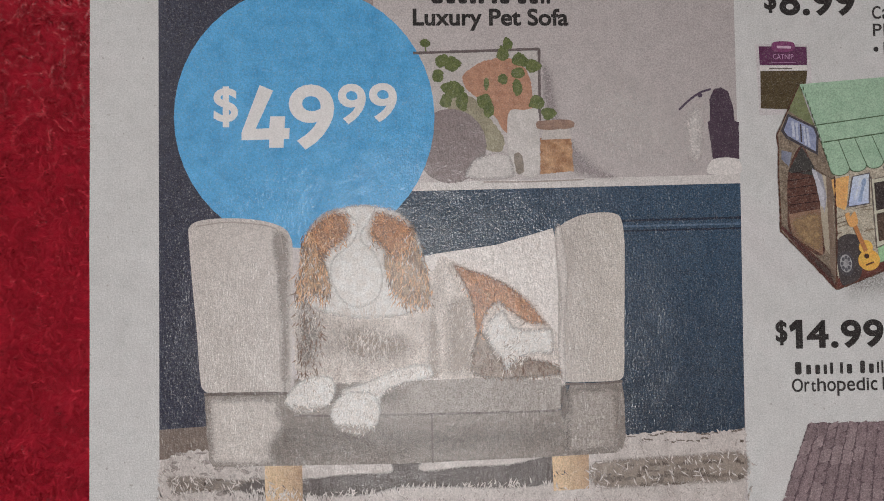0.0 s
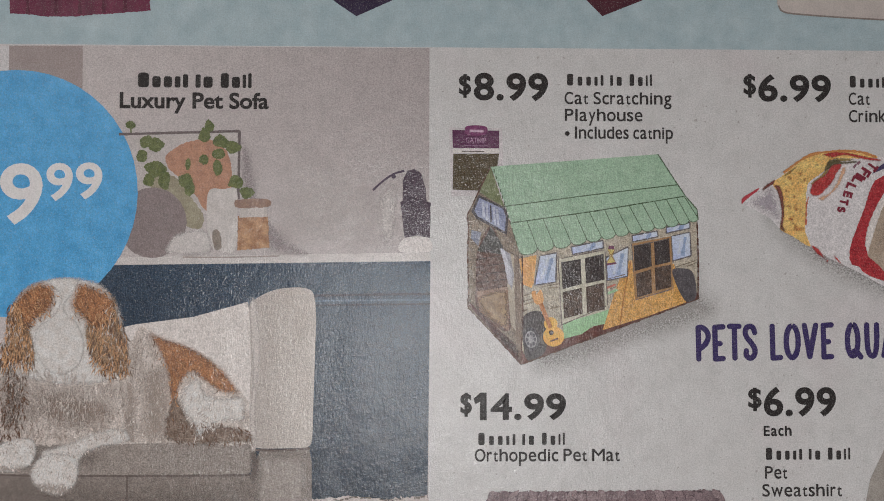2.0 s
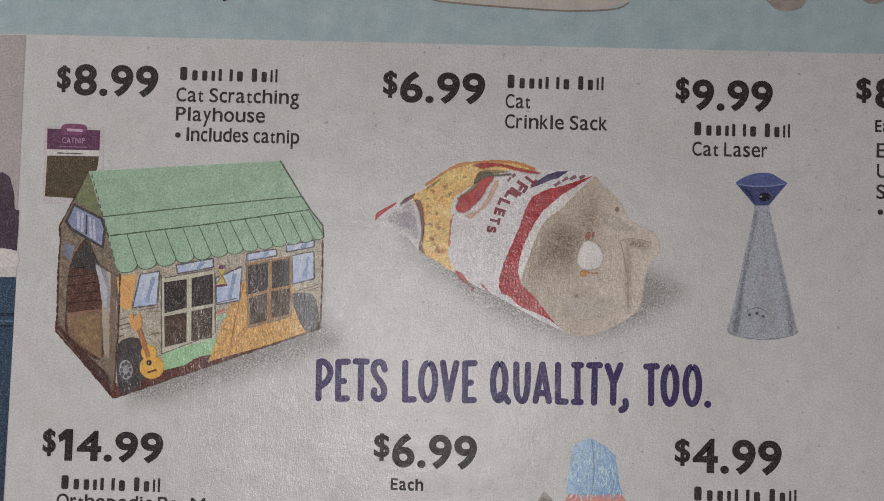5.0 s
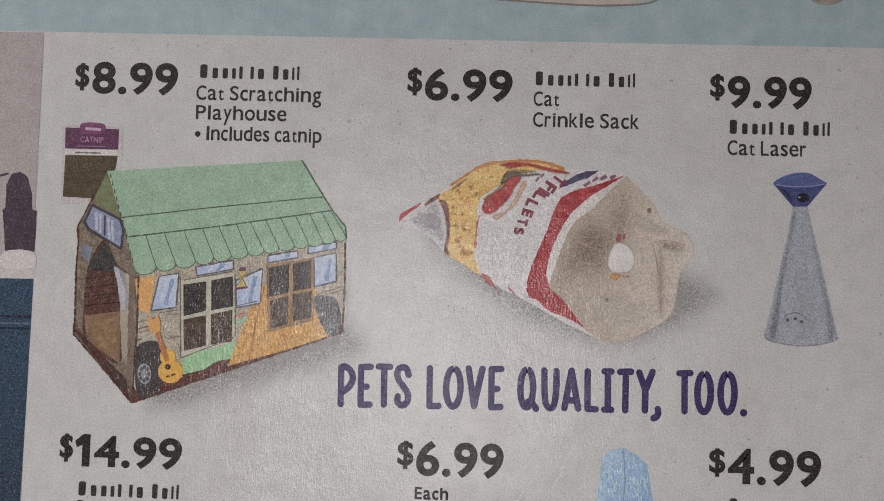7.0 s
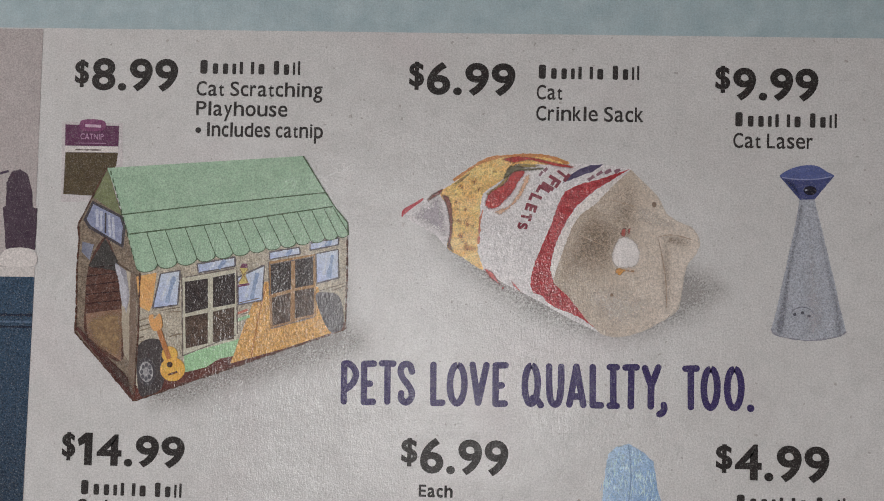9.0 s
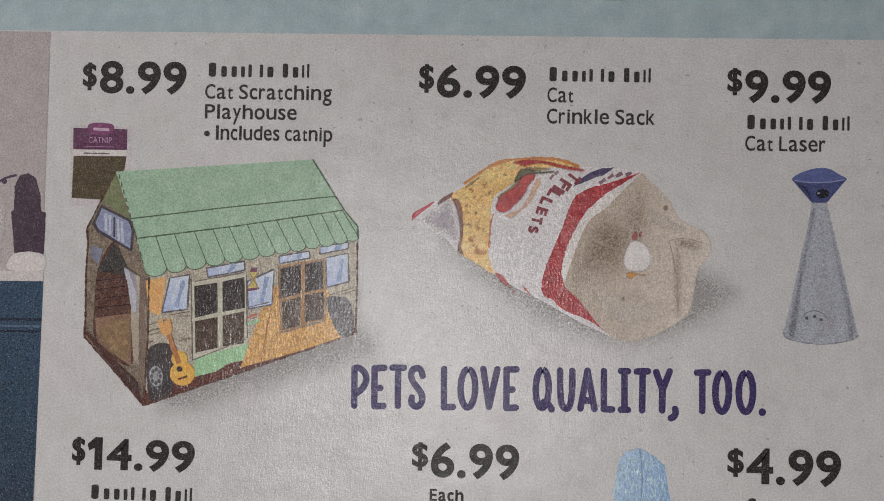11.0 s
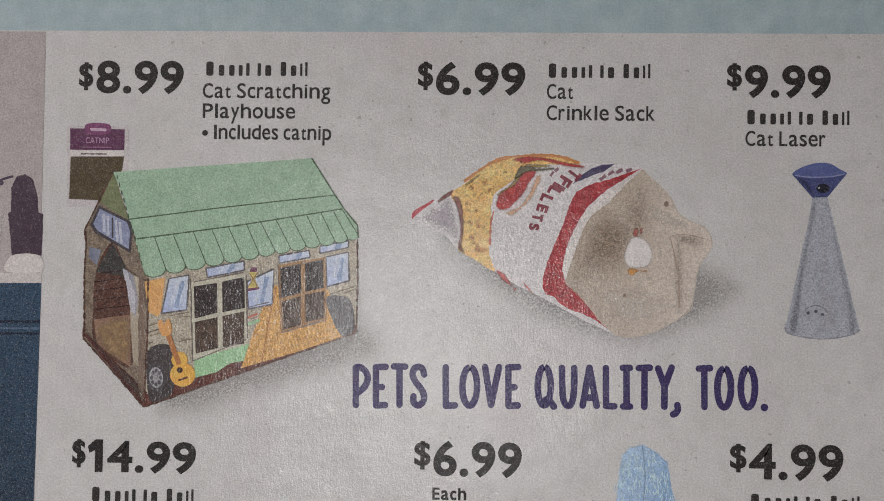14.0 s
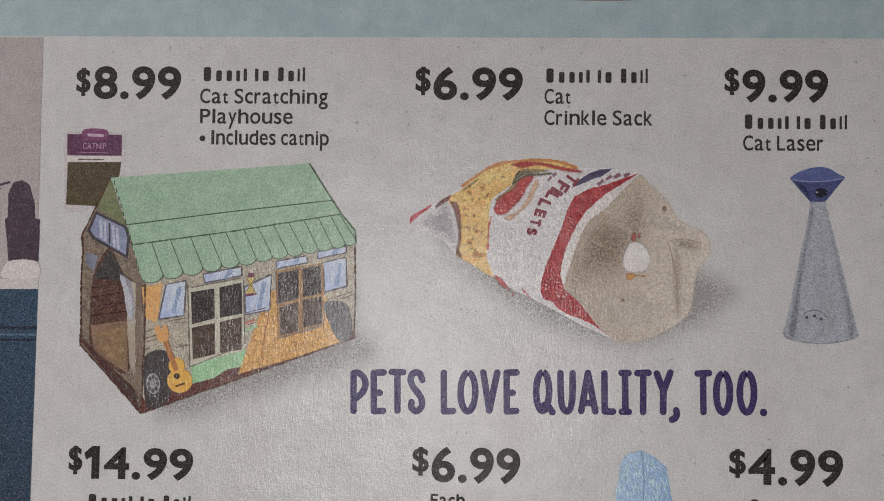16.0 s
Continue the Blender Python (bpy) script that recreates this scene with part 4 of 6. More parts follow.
feather("paw_shade", [(-80.6, -45.4), (-77.4, -45.0), (-72.8, -45.5), (-71.7, -47.2), (-75.1, -48.5), (-79.1, -47.7)], ink((150, 139, 132), feathered=True), lying, 17, 1.6, 0.6)
feather("paw_shade", [(-88.6, -40.9), (-85.4, -41.7), (-81.4, -41.7), (-81.8, -43.3), (-85.4, -43.7), (-87.7, -43.0)], ink((150, 139, 132), feathered=True), lying, 17, 1.2, 0.5)

TUFT_PALE = ink((178, 169, 163), (160, 150, 144), blend="grain", size=900, speckle=0.2)
TUFT_GREY = ink((136, 123, 115), (150, 138, 130), blend="grain", size=900, speckle=0.25)
TUFT_DARK = ink((84, 62, 50), (104, 78, 62), blend="grain", size=900, speckle=0.25)
TUFT_GOLD = ink((178, 138, 100), (162, 118, 82), blend="grain", size=900, speckle=0.25)
CHEST = [(-87.1, -23.7), (-84.1, -22.3), (-81.1, -24.9), (-76.3, -27.2), (-70.5, -26.1), (-65.7, -24.5), (-62.2, -27.1), (-60.7, -32.9), (-62.5, -36.2), (-71.7, -36.5), (-80.9, -36.4), (-86.8, -35.2)]
FLANK = [(-60.7, -16.1), (-57.2, -16.1), (-54.1, -22.6), (-53.2, -33.0), (-53.7, -37.2), (-60.7, -37.1), (-61.3, -27.1)]
hatch("tuft", CHEST, TUFT_GREY, lying, 17, 330, -90, 22, (0.7, 1.8), 0.17)
hatch("tuft", [(-87.3, -22.7), (-83.2, -22.3), (-81.8, -28.1), (-82.6, -35.0), (-87.1, -35.2)], TUFT_DARK, lying, 18, 120, -85, 22, (0.8, 2.0), 0.22)
hatch("tuft", CHEST, TUFT_PALE, lying, 18, 300, -92, 22, (0.7, 1.9), 0.15)
hatch("tuft", [(-86.4, -22.3), (-83.2, -21.2), (-76.3, -23.8), (-68.2, -23.4), (-62.4, -23.2), (-62.4, -27.1), (-70.5, -28.8), (-76.3, -29.3), (-84.3, -25.8)], TUFT_PALE, lying, 19, 170, -90, 18, (0.9, 2.0), 0.18)
hatch("tuft", [(-79.2, -22.3), (-71.7, -22.4), (-68.2, -27.1), (-71.7, -32.8), (-77.4, -32.8)], TUFT_PALE, lying, 19, 160, -90, 15, (1.0, 2.2), 0.17)
hatch("tuft", FLANK, TUFT_GREY, lying, 17, 220, -95, 20, (0.7, 1.7), 0.16)
hatch("tuft", FLANK, TUFT_PALE, lying, 18, 150, -95, 20, (0.7, 1.7), 0.15)
for outline in ([(-87.1, -17.7), (-86.4, -11.3), (-84.8, -8.4), (-82.6, -12.5), (-80.7, -17.7), (-80.9, -21.9), (-84.3, -21.4), (-87.3, -22.3)], [(-69.8, -14.3), (-64.8, -8.5), (-63.4, -11.4), (-62.0, -15.5), (-61.1, -19.6), (-61.5, -23.0), (-64.2, -23.6), (-68.2, -21.7)]):
    hatch("tuft", outline, TUFT_DARK, lying, 17, 150, -92, 18, (1.0, 2.4), 0.2)
    hatch("tuft", outline, TUFT_GOLD, lying, 18, 190, -92, 18, (1.0, 2.4), 0.2)
    hatch("tuft", outline, TUFT_PALE, lying, 19, 50, -92, 18, (0.8, 1.8), 0.18)
for outline in ([(-85.5, -10.7), (-84.8, -7.9), (-82.7, -5.5), (-79.6, -4.5), (-77.0, -5.2), (-76.2, -8.0), (-77.2, -10.5), (-80.2, -12.6), (-82.6, -14.2)], [(-71.9, -5.0), (-68.2, -5.4), (-65.3, -7.1), (-64.2, -9.9), (-65.2, -12.9), (-68.2, -14.5), (-70.5, -13.1), (-73.1, -10.6)], [(-57.1, -15.5), (-53.2, -16.5), (-47.9, -18.5), (-42.7, -22.3), (-39.2, -26.6), (-42.7, -27.1), (-46.8, -24.2), (-50.4, -24.9), (-51.8, -29.5), (-52.7, -33.0), (-53.6, -23.7)]):
    hatch("tuft", outline, TUFT_DARK, lying, 17, 70, -70, 30, (0.6, 1.5), 0.17)
    hatch("tuft", outline, TUFT_GOLD, lying, 18, 110, -70, 30, (0.6, 1.5), 0.18)
hatch("tuft", [(-52.7, -30.7), (-48.5, -33.1), (-41.6, -33.1), (-37.4, -34.8), (-37.2, -37.1), (-52.7, -37.0)], TUFT_DARK, lying, 17, 120, -80, 25, (0.7, 1.7), 0.2)
hatch("tuft", [(-50.6, -27.2), (-47.4, -24.5), (-45.3, -27.3), (-37.8, -28.5), (-37.7, -32.9), (-41.6, -33.1), (-46.8, -36.8), (-48.0, -34.2)], ink((190, 182, 177)), lying, 19, 170, -120, 30, (0.8, 1.8), 0.16)
hatch("tuft", [(-50.6, -27.2), (-47.4, -24.5), (-45.3, -27.3), (-37.8, -28.5), (-37.7, -32.9), (-41.6, -33.1), (-46.8, -36.8), (-48.0, -34.2)], TUFT_GREY, lying, 18, 60, -120, 30, (0.8, 2.0), 0.18)
for outline in ([(-89.3, -40.7), (-87.5, -38.1), (-84.3, -36.6), (-80.9, -36.9), (-80.2, -39.2), (-81.4, -41.9), (-84.3, -43.2), (-87.7, -42.8)], [(-80.4, -42.2), (-77.6, -39.9), (-73.1, -40.0), (-71.6, -42.7), (-72.2, -45.7), (-75.3, -47.8), (-78.8, -46.7)], [(-76.3, -39.1), (-68.2, -35.4), (-62.5, -34.6), (-61.8, -36.9), (-68.2, -38.9), (-71.7, -40.0)]):
    hatch("tuft", outline, ink((190, 182, 177)), lying, 18, 110, -100, 35, (0.5, 1.2), 0.16)
    hatch("tuft", outline, TUFT_GREY, lying, 18, 40, -100, 35, (0.5, 1.2), 0.16)
RUG_PALE = ink((182, 174, 171), (166, 158, 154), blend="grain", size=900)
RUG_GREY = ink((130, 120, 116), (150, 141, 137), blend="grain", size=900)
for outline in ([(-112.4, -51.6), (-107.1, -50.4), (-98.7, -51.6), (-93.4, -53.7), (-93.4, -61.7), (-112.4, -61.1)], [(-30.5, -52.1), (-23.8, -49.6), (-13.8, -49.3), (-1.0, -49.2), (-1.4, -64.3), (-30.8, -63.5)], [(-93.4, -57.9), (-68.8, -58.4), (-36.2, -58.3), (-30.6, -57.5), (-30.8, -63.5), (-93.4, -61.7)]):
    hatch("shag", outline, RUG_GREY, rug, 7, 160, -70, 35, (0.7, 1.7), 0.22)
    hatch("shag", outline, RUG_PALE, rug, 8, 260, -70, 35, (0.8, 2.0), 0.26)
# dark strokes put the sofa's shadow into the rug's shag
hatch("shag", [(-97.6, -57.0), (-68.8, -56.1), (-37.8, -55.2), (-37.8, -57.3), (-68.8, -58.4), (-83.9, -59.5), (-96.6, -58.7)], ink((62, 56, 55), (104, 96, 93), blend="grain", size=900), rug, 8, 220, -75, 25, (0.7, 1.6), 0.2)
hatch("shag", [(-96.6, -58.1), (-83.9, -59.3), (-68.8, -58.2), (-40.6, -58.1), (-40.6, -59.6), (-68.9, -59.9), (-96.6, -60.0)], RUG_PALE, rug, 9, 220, 80, 25, (0.8, 1.8), 0.24)

# ---- type beside the photograph ----
price((6.16, 33.97, 2.56, 4.99), (9.29, 33.43, 15.61, 5.88), "8.99", flyer)
bars((28.49, 36.72, 18.46, 2.50), TEXT, flyer, 2)
caption("Cat Scratching", (28.35, 32.83, 22.60, 2.50), TEXT, flyer, 2)
caption("Playhouse", (28.40, 29.27, 16.40, 2.50), TEXT, flyer, 2)
oval("bullet", (28.9, 26.6, 0.51, 0.51), TEXT, flyer, 2)
caption("Includes catnip", (30.40, 25.55, 20.84, 2.50), TEXT, flyer, 2)
price((66.24, 34.40, 2.66, 5.02), (69.38, 33.56, 15.54, 5.80), "6.99", flyer)
bars((88.58, 36.71, 17.97, 2.50), TEXT, flyer, 2)
caption("Cat", (88.67, 33.09, 4.51, 2.50), TEXT, flyer, 2)
caption("Crinkle Sack", (88.67, 29.38, 18.62, 2.50), TEXT, flyer, 2)
price((119.52, 34.70, 2.56, 4.75), (122.57, 33.47, 14.53, 5.70), "9.99", flyer)
bars((122.64, 28.90, 17.75, 2.50), TEXT, flyer, 2)
caption("Cat Laser", (122.70, 25.22, 13.57, 2.50), TEXT, flyer, 2)
price((6.54, -32.38, 2.40, 4.95), (12.80, -33.09, 15.70, 5.54), "4.99", flyer)
shape("digit", [(9.3, -28.6), (10.7, -27.4), (12.0, -27.4), (12.0, -33.1), (10.6, -33.1), (10.6, -29.3), (9.6, -29.8)], BLACK, flyer, 2, round=False)
bars((9.87, -38.19, 18.45, 2.50), TEXT, flyer, 2)
caption("Orthopedic Pet Mat", (9.53, -41.53, 30.08, 2.50), TEXT, flyer, 2)
price((66.57, -31.34, 2.84, 4.89), (69.87, -32.45, 15.25, 6.09), "6.99", flyer)
caption("Each", (69.77, -36.41, 5.91, 1.96), BLACK, flyer, 2, 0.09)
bars((69.82, -41.42, 18.24, 2.50), TEXT, flyer, 2)
caption("Pet", (69.94, -45.27, 4.70, 2.50), TEXT, flyer, 2)
caption("Sweatshirt", (69.36, -48.95, 16.74, 2.50), TEXT, flyer, 2)
price((120.44, -30.60, 2.80, 4.85), (123.66, -31.75, 15.82, 6.15), "4.99", flyer)
bars((123.65, -36.65, 18.66, 2.50), TEXT, flyer, 2)
caption("Rope & Bone", (123.62, -40.59, 20.23, 2.50), TEXT, flyer, 2)

# the slogan, hand-drawn capitals
def ring(x, y, rx, ry):
    return [(x + rx * math.sin(k * math.tau / 16), y + ry * math.cos(k * math.tau / 16)) for k in range(17)]


for letter, strokes in (
    ("P", [[(56.2, -14.0), (56.3, -20.5)], [(56.2, -14.0), (57.1, -14.0), (58.0, -14.8), (58.3, -16.0), (57.7, -17.4), (56.4, -18.5)]]),
    ("E", [[(59.7, -13.9), (59.8, -20.4)], [(59.7, -13.9), (61.4, -13.8)], [(59.8, -17.3), (60.8, -17.3)], [(59.8, -20.5), (61.4, -20.4)]]),
    ("T", [[(62.8, -13.7), (64.8, -13.7)], [(63.8, -13.7), (63.9, -20.3)]]),
    ("S", [[(68.1, -15.0), (67.8, -14.1), (67.2, -13.7), (66.4, -14.0), (66.1, -15.0), (66.5, -16.1), (67.3, -17.1), (68.0, -18.2), (68.1, -19.4), (67.5, -20.2), (66.9, -20.3), (66.3, -19.7), (66.3, -18.8)]]),
    ("L", [[(71.8, -13.7), (71.9, -20.2)], [(71.9, -20.3), (73.5, -20.2)]]),
    ("O", [ring(76.0, -16.9, 1.26, 3.30)]),
    ("V", [[(78.6, -13.5), (79.7, -20.0)], [(81.0, -13.5), (79.7, -20.0)]]),
    ("E", [[(82.6, -13.5), (82.7, -20.1)], [(82.6, -13.5), (84.3, -13.4)], [(82.7, -17.0), (83.7, -16.9)], [(82.7, -20.1), (84.3, -20.0)]]),
    ("Q", [ring(88.8, -16.6, 1.11, 3.29), [(89.1, -18.9), (89.8, -19.1), (90.5, -20.1)]]),
    ("U", [[(91.8, -13.4), (91.9, -17.1), (92.2, -19.2), (93.0, -19.9), (93.6, -19.2), (93.9, -17.0), (93.9, -13.4)]]),
    ("A", [[(95.4, -19.8), (96.5, -13.3)], [(96.5, -13.3), (97.8, -19.8)], [(95.8, -18.4), (97.3, -18.4)]]),
    ("L", [[(99.3, -13.3), (99.4, -19.8)], [(99.4, -19.8), (100.8, -19.8)]]),
    ("I", [[(102.8, -13.2), (102.9, -19.7)], [(102.2, -13.2), (103.4, -13.2)], [(102.3, -19.8), (103.5, -19.8)]]),
    ("T", [[(104.9, -13.2), (106.8, -13.1)], [(105.9, -13.1), (105.9, -19.8)]]),
    ("Y", [[(108.2, -13.2), (109.3, -16.2)], [(110.5, -13.0), (109.3, -16.3)], [(109.3, -16.2), (109.3, -19.7)]]),
    ("comma", [[(111.5, -19.4), (111.6, -20.1), (111.3, -20.7), (110.8, -21.0)]]),
    ("T", [[(115.1, -13.1), (117.0, -13.0)], [(116.0, -13.0), (116.1, -19.6)]]),
    ("O", [ring(119.4, -16.3, 1.14, 3.31)]),
    ("O", [ring(123.4, -16.2, 1.19, 3.31)]),
):
    glyph("comma" if letter == "comma" else "slogan_letter", strokes, 1.14, VIOLET, flyer, 2, "violet hand-drawn slogan lettering")
oval("full_stop", (126.2, -19.5, 0.63, 0.65), VIOLET, flyer, 2)

# ---- the next column, cut off early ----
lettering("dollar_sign", "$", (152.11, 35.54, 2.77, 4.64), BLACK, flyer, 2, 0.16, "box")
lettering("digit", "8", (155.51, 34.55, 4.43, 5.71), BLACK, flyer, 2, 0.24, "box")
caption("Each", (155.52, 30.38, 5.45, 2.07), BLACK, flyer, 2, 0.09)
for text, box in (("Ea", (155.84, 25.71, 3.90, 2.56)), ("Up", (155.94, 22.07, 3.80, 2.45)), ("S", (155.85, 18.24, 1.64, 2.52)), ("I", (158.32, 14.66, 0.61, 2.08)), ("b", (158.52, 11.46, 1.43, 2.20)), ("o", (158.53, 8.16, 1.53, 2.50))):
    caption(text, box, TEXT, flyer, 2)
oval("bullet", (156.6, 15.8, 0.50, 0.50), TEXT, flyer, 2)
shape("garment_picture", [(158.9, 4.0), (160.0, 4.4), (161.8, 1.8), (161.8, -2.8), (158.9, -2.9), (158.6, -0.3), (158.4, 2.1)], ink((48, 44, 66), (60, 56, 78), blend="grain", size=600), flyer, 3, round=False, fray=0.05, label="dark navy garment")

# ---- catnip bag ----
bag = shape("catnip_bag_picture", [(4.1, 27.7), (15.2, 27.6), (15.7, 13.6), (4.6, 13.3)], ink((176, 170, 172), (164, 158, 160), blend="grain", size=300), flyer, 2, round=False, label="small printed bag of dried catnip")
shape("header", [(4.8, 27.2), (14.6, 27.1), (14.6, 23.4), (4.9, 23.4)], ink((78, 40, 68), (88, 48, 78), blend="grain", size=500), bag, 3, round=False, label="purple card header")
shape("hang_tab", [(7.8, 28.0), (11.7, 28.0), (11.8, 26.3), (7.9, 26.2)], ink((96, 46, 84), (120, 62, 100), blend="grain", size=900), bag, 4, label="purple hang tab")
shape("logo_shape", [(8.4, 27.3), (11.3, 27.2), (11.4, 26.7), (8.5, 26.8)], ink((168, 140, 160)), bag, 5, round=False)
lettering("bag_word", "CATNIP", (7.65, 24.59, 4.18, 1.02), ink((158, 120, 150)), bag, 4)
stroke("small_print", [(7.2, 23.9), (12.3, 23.9)], 0.12, ink((140, 104, 134)), bag, 4)
shape("label_strip", [(4.9, 23.3), (14.6, 23.3), (14.5, 22.4), (5.0, 22.3)], ink((186, 180, 178)), bag, 3, round=False)
stroke("small_print", [(6.8, 22.7), (11.5, 22.7)], 0.3, ink((96, 86, 84)), bag, 4, wobble=0.5)
shape("dried_leaf", [(5.0, 22.2), (14.6, 22.3), (14.3, 19.9), (11.9, 15.7), (10.7, 14.5), (4.9, 14.7)], ink((78, 68, 48), (66, 54, 38), blend="grain", size=700, speckle=0.2), bag, 3, round=False, label="olive brown dried catnip")

# ---- cardboard playhouse ----
# the playhouse's cast shadow, drawn as a soft patch of grey ink
shade = ink((140, 136, 133), feathered=True)
feather("printed_shadow", [(18.9, -14.2), (55.1, 0.9), (59.3, -4.5), (63.0, -10.3), (57.7, -15.4), (42.9, -19.9), (29.0, -24.6), (21.4, -24.9), (19.3, -22.2)], shade, flyer, 2, 10.0, 0.7, label="soft grey printed shadow of the playhouse")
house = shape("playhouse_picture", [(19.4, 1.6), (56.1, 8.5), (56.1, -8.0), (37.6, -14.6), (19.0, -21.5), (19.2, -10.2)], ink((166, 158, 143), (140, 130, 115), blend="grain", size=900, speckle=0.24), flyer, 4, round=False, fray=0.05, label="cardboard cat playhouse shaped like a camper")
gable = shape("gable_wall", [(12.8, 19.5), (10.7, 15.2), (7.9, 9.3), (8.2, 7.0), (8.0, 1.5), (8.2, -6.6), (8.1, -9.8), (19.1, -21.5), (19.6, -14.2), (19.4, 1.2), (15.7, 11.3)], ink((126, 112, 97), (98, 85, 74), blend="grain", size=900, speckle=0.25), house, 4, round=False, fray=0.05, label="beige cardboard gable wall")
shape("roof_end", [(12.8, 19.5), (10.3, 14.3), (13.1, 12.5), (15.6, 11.2)], ink((110, 118, 82), (94, 100, 70), blend="grain", size=500), gable, 5, round=False)
gable_window = shape("gable_window", [(10.3, 13.6), (15.8, 11.0), (16.5, 9.1), (16.2, 5.3), (13.5, 6.7), (9.8, 8.7), (8.8, 10.2)], ink((62, 58, 64)), gable, 5, round=False, label="slanted window with a dark frame")
shape("pane", [(10.5, 13.0), (15.4, 10.7), (16.0, 9.1), (15.8, 6.0), (13.6, 7.2), (10.1, 9.2), (9.4, 10.3)], ink((108, 116, 146), (134, 140, 166), blend="grain", size=900), gable_window, 6, round=False)
for pts in ([(11.2, 12.2), (11.4, 8.9)], [(12.0, 11.8), (12.1, 8.3)], [(13.4, 11.1), (13.8, 7.3)], [(14.1, 10.7), (14.5, 6.9)]):
    stroke("glint", pts, 0.45, ink((168, 172, 186), (150, 154, 172), blend="grain", size=900), gable_window, 7, round=False, wobble=0.4)
stroke("bar", [(12.8, 11.5), (12.9, 7.9)], 0.3, ink((62, 58, 64)), gable_window, 8, round=False)
shape("doorway", [(13.1, 7.1), (14.8, 3.9), (15.9, -0.3), (16.6, -6.3), (16.6, -14.7), (10.3, -10.5), (9.7, -5.0), (10.0, 1.5), (11.5, 5.6)], ink((92, 62, 53), (68, 46, 42), blend="grain", size=800, speckle=0.25), gable, 5, label="dark arched doorway")
shape("door_floor", [(9.9, -6.5), (12.7, -6.0), (16.4, -5.5), (16.6, -14.7), (10.5, -10.7)], ink((136, 108, 90), (112, 84, 70), blend="grain", size=600), gable, 6, round=False)
shape("small_window", [(8.8, 6.3), (10.9, 5.8), (10.2, 3.0), (8.7, 4.5)], ink((96, 100, 118), (120, 124, 140), way=(1, 0)), gable, 6, round=False)
shape("side_window", [(14.9, 2.7), (16.9, 1.3), (17.7, -3.1), (17.2, -6.3), (16.0, -2.3)], ink((112, 112, 124), (140, 138, 146), way=(1, 0)), gable, 6, round=False)
stroke("plank_line", [(15.3, 2.7), (18.3, 0.8), (19.3, 0.6)], 0.25, ink((86, 72, 62)), gable, 6)
for pts in ([(8.1, 0.4), (9.4, -0.2)], [(8.2, -3.1), (9.5, -4.0)], [(16.7, -7.8), (19.2, -9.4)], [(16.6, -10.3), (19.3, -12.4)], [(16.7, -12.5), (19.2, -15.2)], [(17.5, -0.3), (19.1, -1.2)], [(17.7, -4.3), (19.2, -5.4)]):
    stroke("plank_line", pts, 0.2, ink((92, 78, 66)), gable, 6, round=False)
shape("door_jamb", [(16.3, 1.5), (18.5, 0.9), (19.1, -5.3), (18.8, -13.5), (18.2, -15.0), (17.0, -13.3), (16.3, -6.1)], ink((160, 149, 132), (142, 131, 116), way=(0, -1), size=400), gable, 6, round=False)
shape("base_edge", [(8.1, -9.2), (8.6, -8.8), (13.3, -13.2), (19.6, -19.0), (19.1, -21.6)], ink((88, 54, 50), (68, 38, 38), blend="grain", size=600), gable, 6, round=False, fray=0.05)
shape("base_edge", [(19.1, -21.6), (19.4, -19.4), (35.6, -13.3), (56.2, -6.6), (56.2, -8.0), (37.6, -14.8)], ink((100, 60, 52), (76, 44, 42), blend="grain", size=600), house, 5, round=False, fray=0.06)
GREEN = ink((126, 155, 131), (140, 166, 143), blend="grain", size=420, speckle=0.14)
GREEN_LINE = ink((54, 72, 52), (78, 96, 72), blend="grain", size=1200)
roof = shape("roof", [(12.8, 19.5), (47.9, 22.3), (49.9, 19.2), (52.0, 16.0), (53.7, 13.6), (56.1, 10.7), (56.2, 9.7), (53.8, 10.8), (36.7, 7.3), (18.6, 3.6), (16.5, 9.6), (14.8, 14.6)], GREEN, house, 9, round=False, label="mint green cardboard roof")
stroke("roof_line", [(15.6, 11.2), (32.4, 13.5), (52.0, 15.9)], 0.22, GREEN_LINE, roof, 10, round=False)
stroke("roof_line", [(17.3, 7.8), (34.6, 10.3), (53.5, 13.5)], 0.24, GREEN_LINE, roof, 12, round=False, wobble=0.3)
stroke("roof_edge", [(47.9, 22.3), (52.0, 16.0), (53.7, 13.5), (56.1, 10.7), (56.3, 8.5)], 0.22, GREEN_LINE, roof, 12, round=False, wobble=0.3)
upper, lower = [(16.9, 7.7), (20.4, 8.2), (23.7, 8.7), (27.2, 9.3), (30.5, 9.8), (33.4, 10.2), (36.6, 10.7), (39.1, 11.1), (41.8, 11.5), (44.5, 11.9), (47.2, 12.3), (49.7, 12.7), (51.9, 13.0), (53.5, 13.3)], [(18.7, 2.0), (22.5, 2.7), (26.0, 3.3), (29.5, 4.0), (32.8, 4.6), (35.9, 5.1), (38.9, 5.7), (41.7, 6.2), (44.4, 6.7), (47.1, 7.2), (49.6, 7.6), (52.1, 8.1), (54.4, 8.5), (56.3, 8.9)]
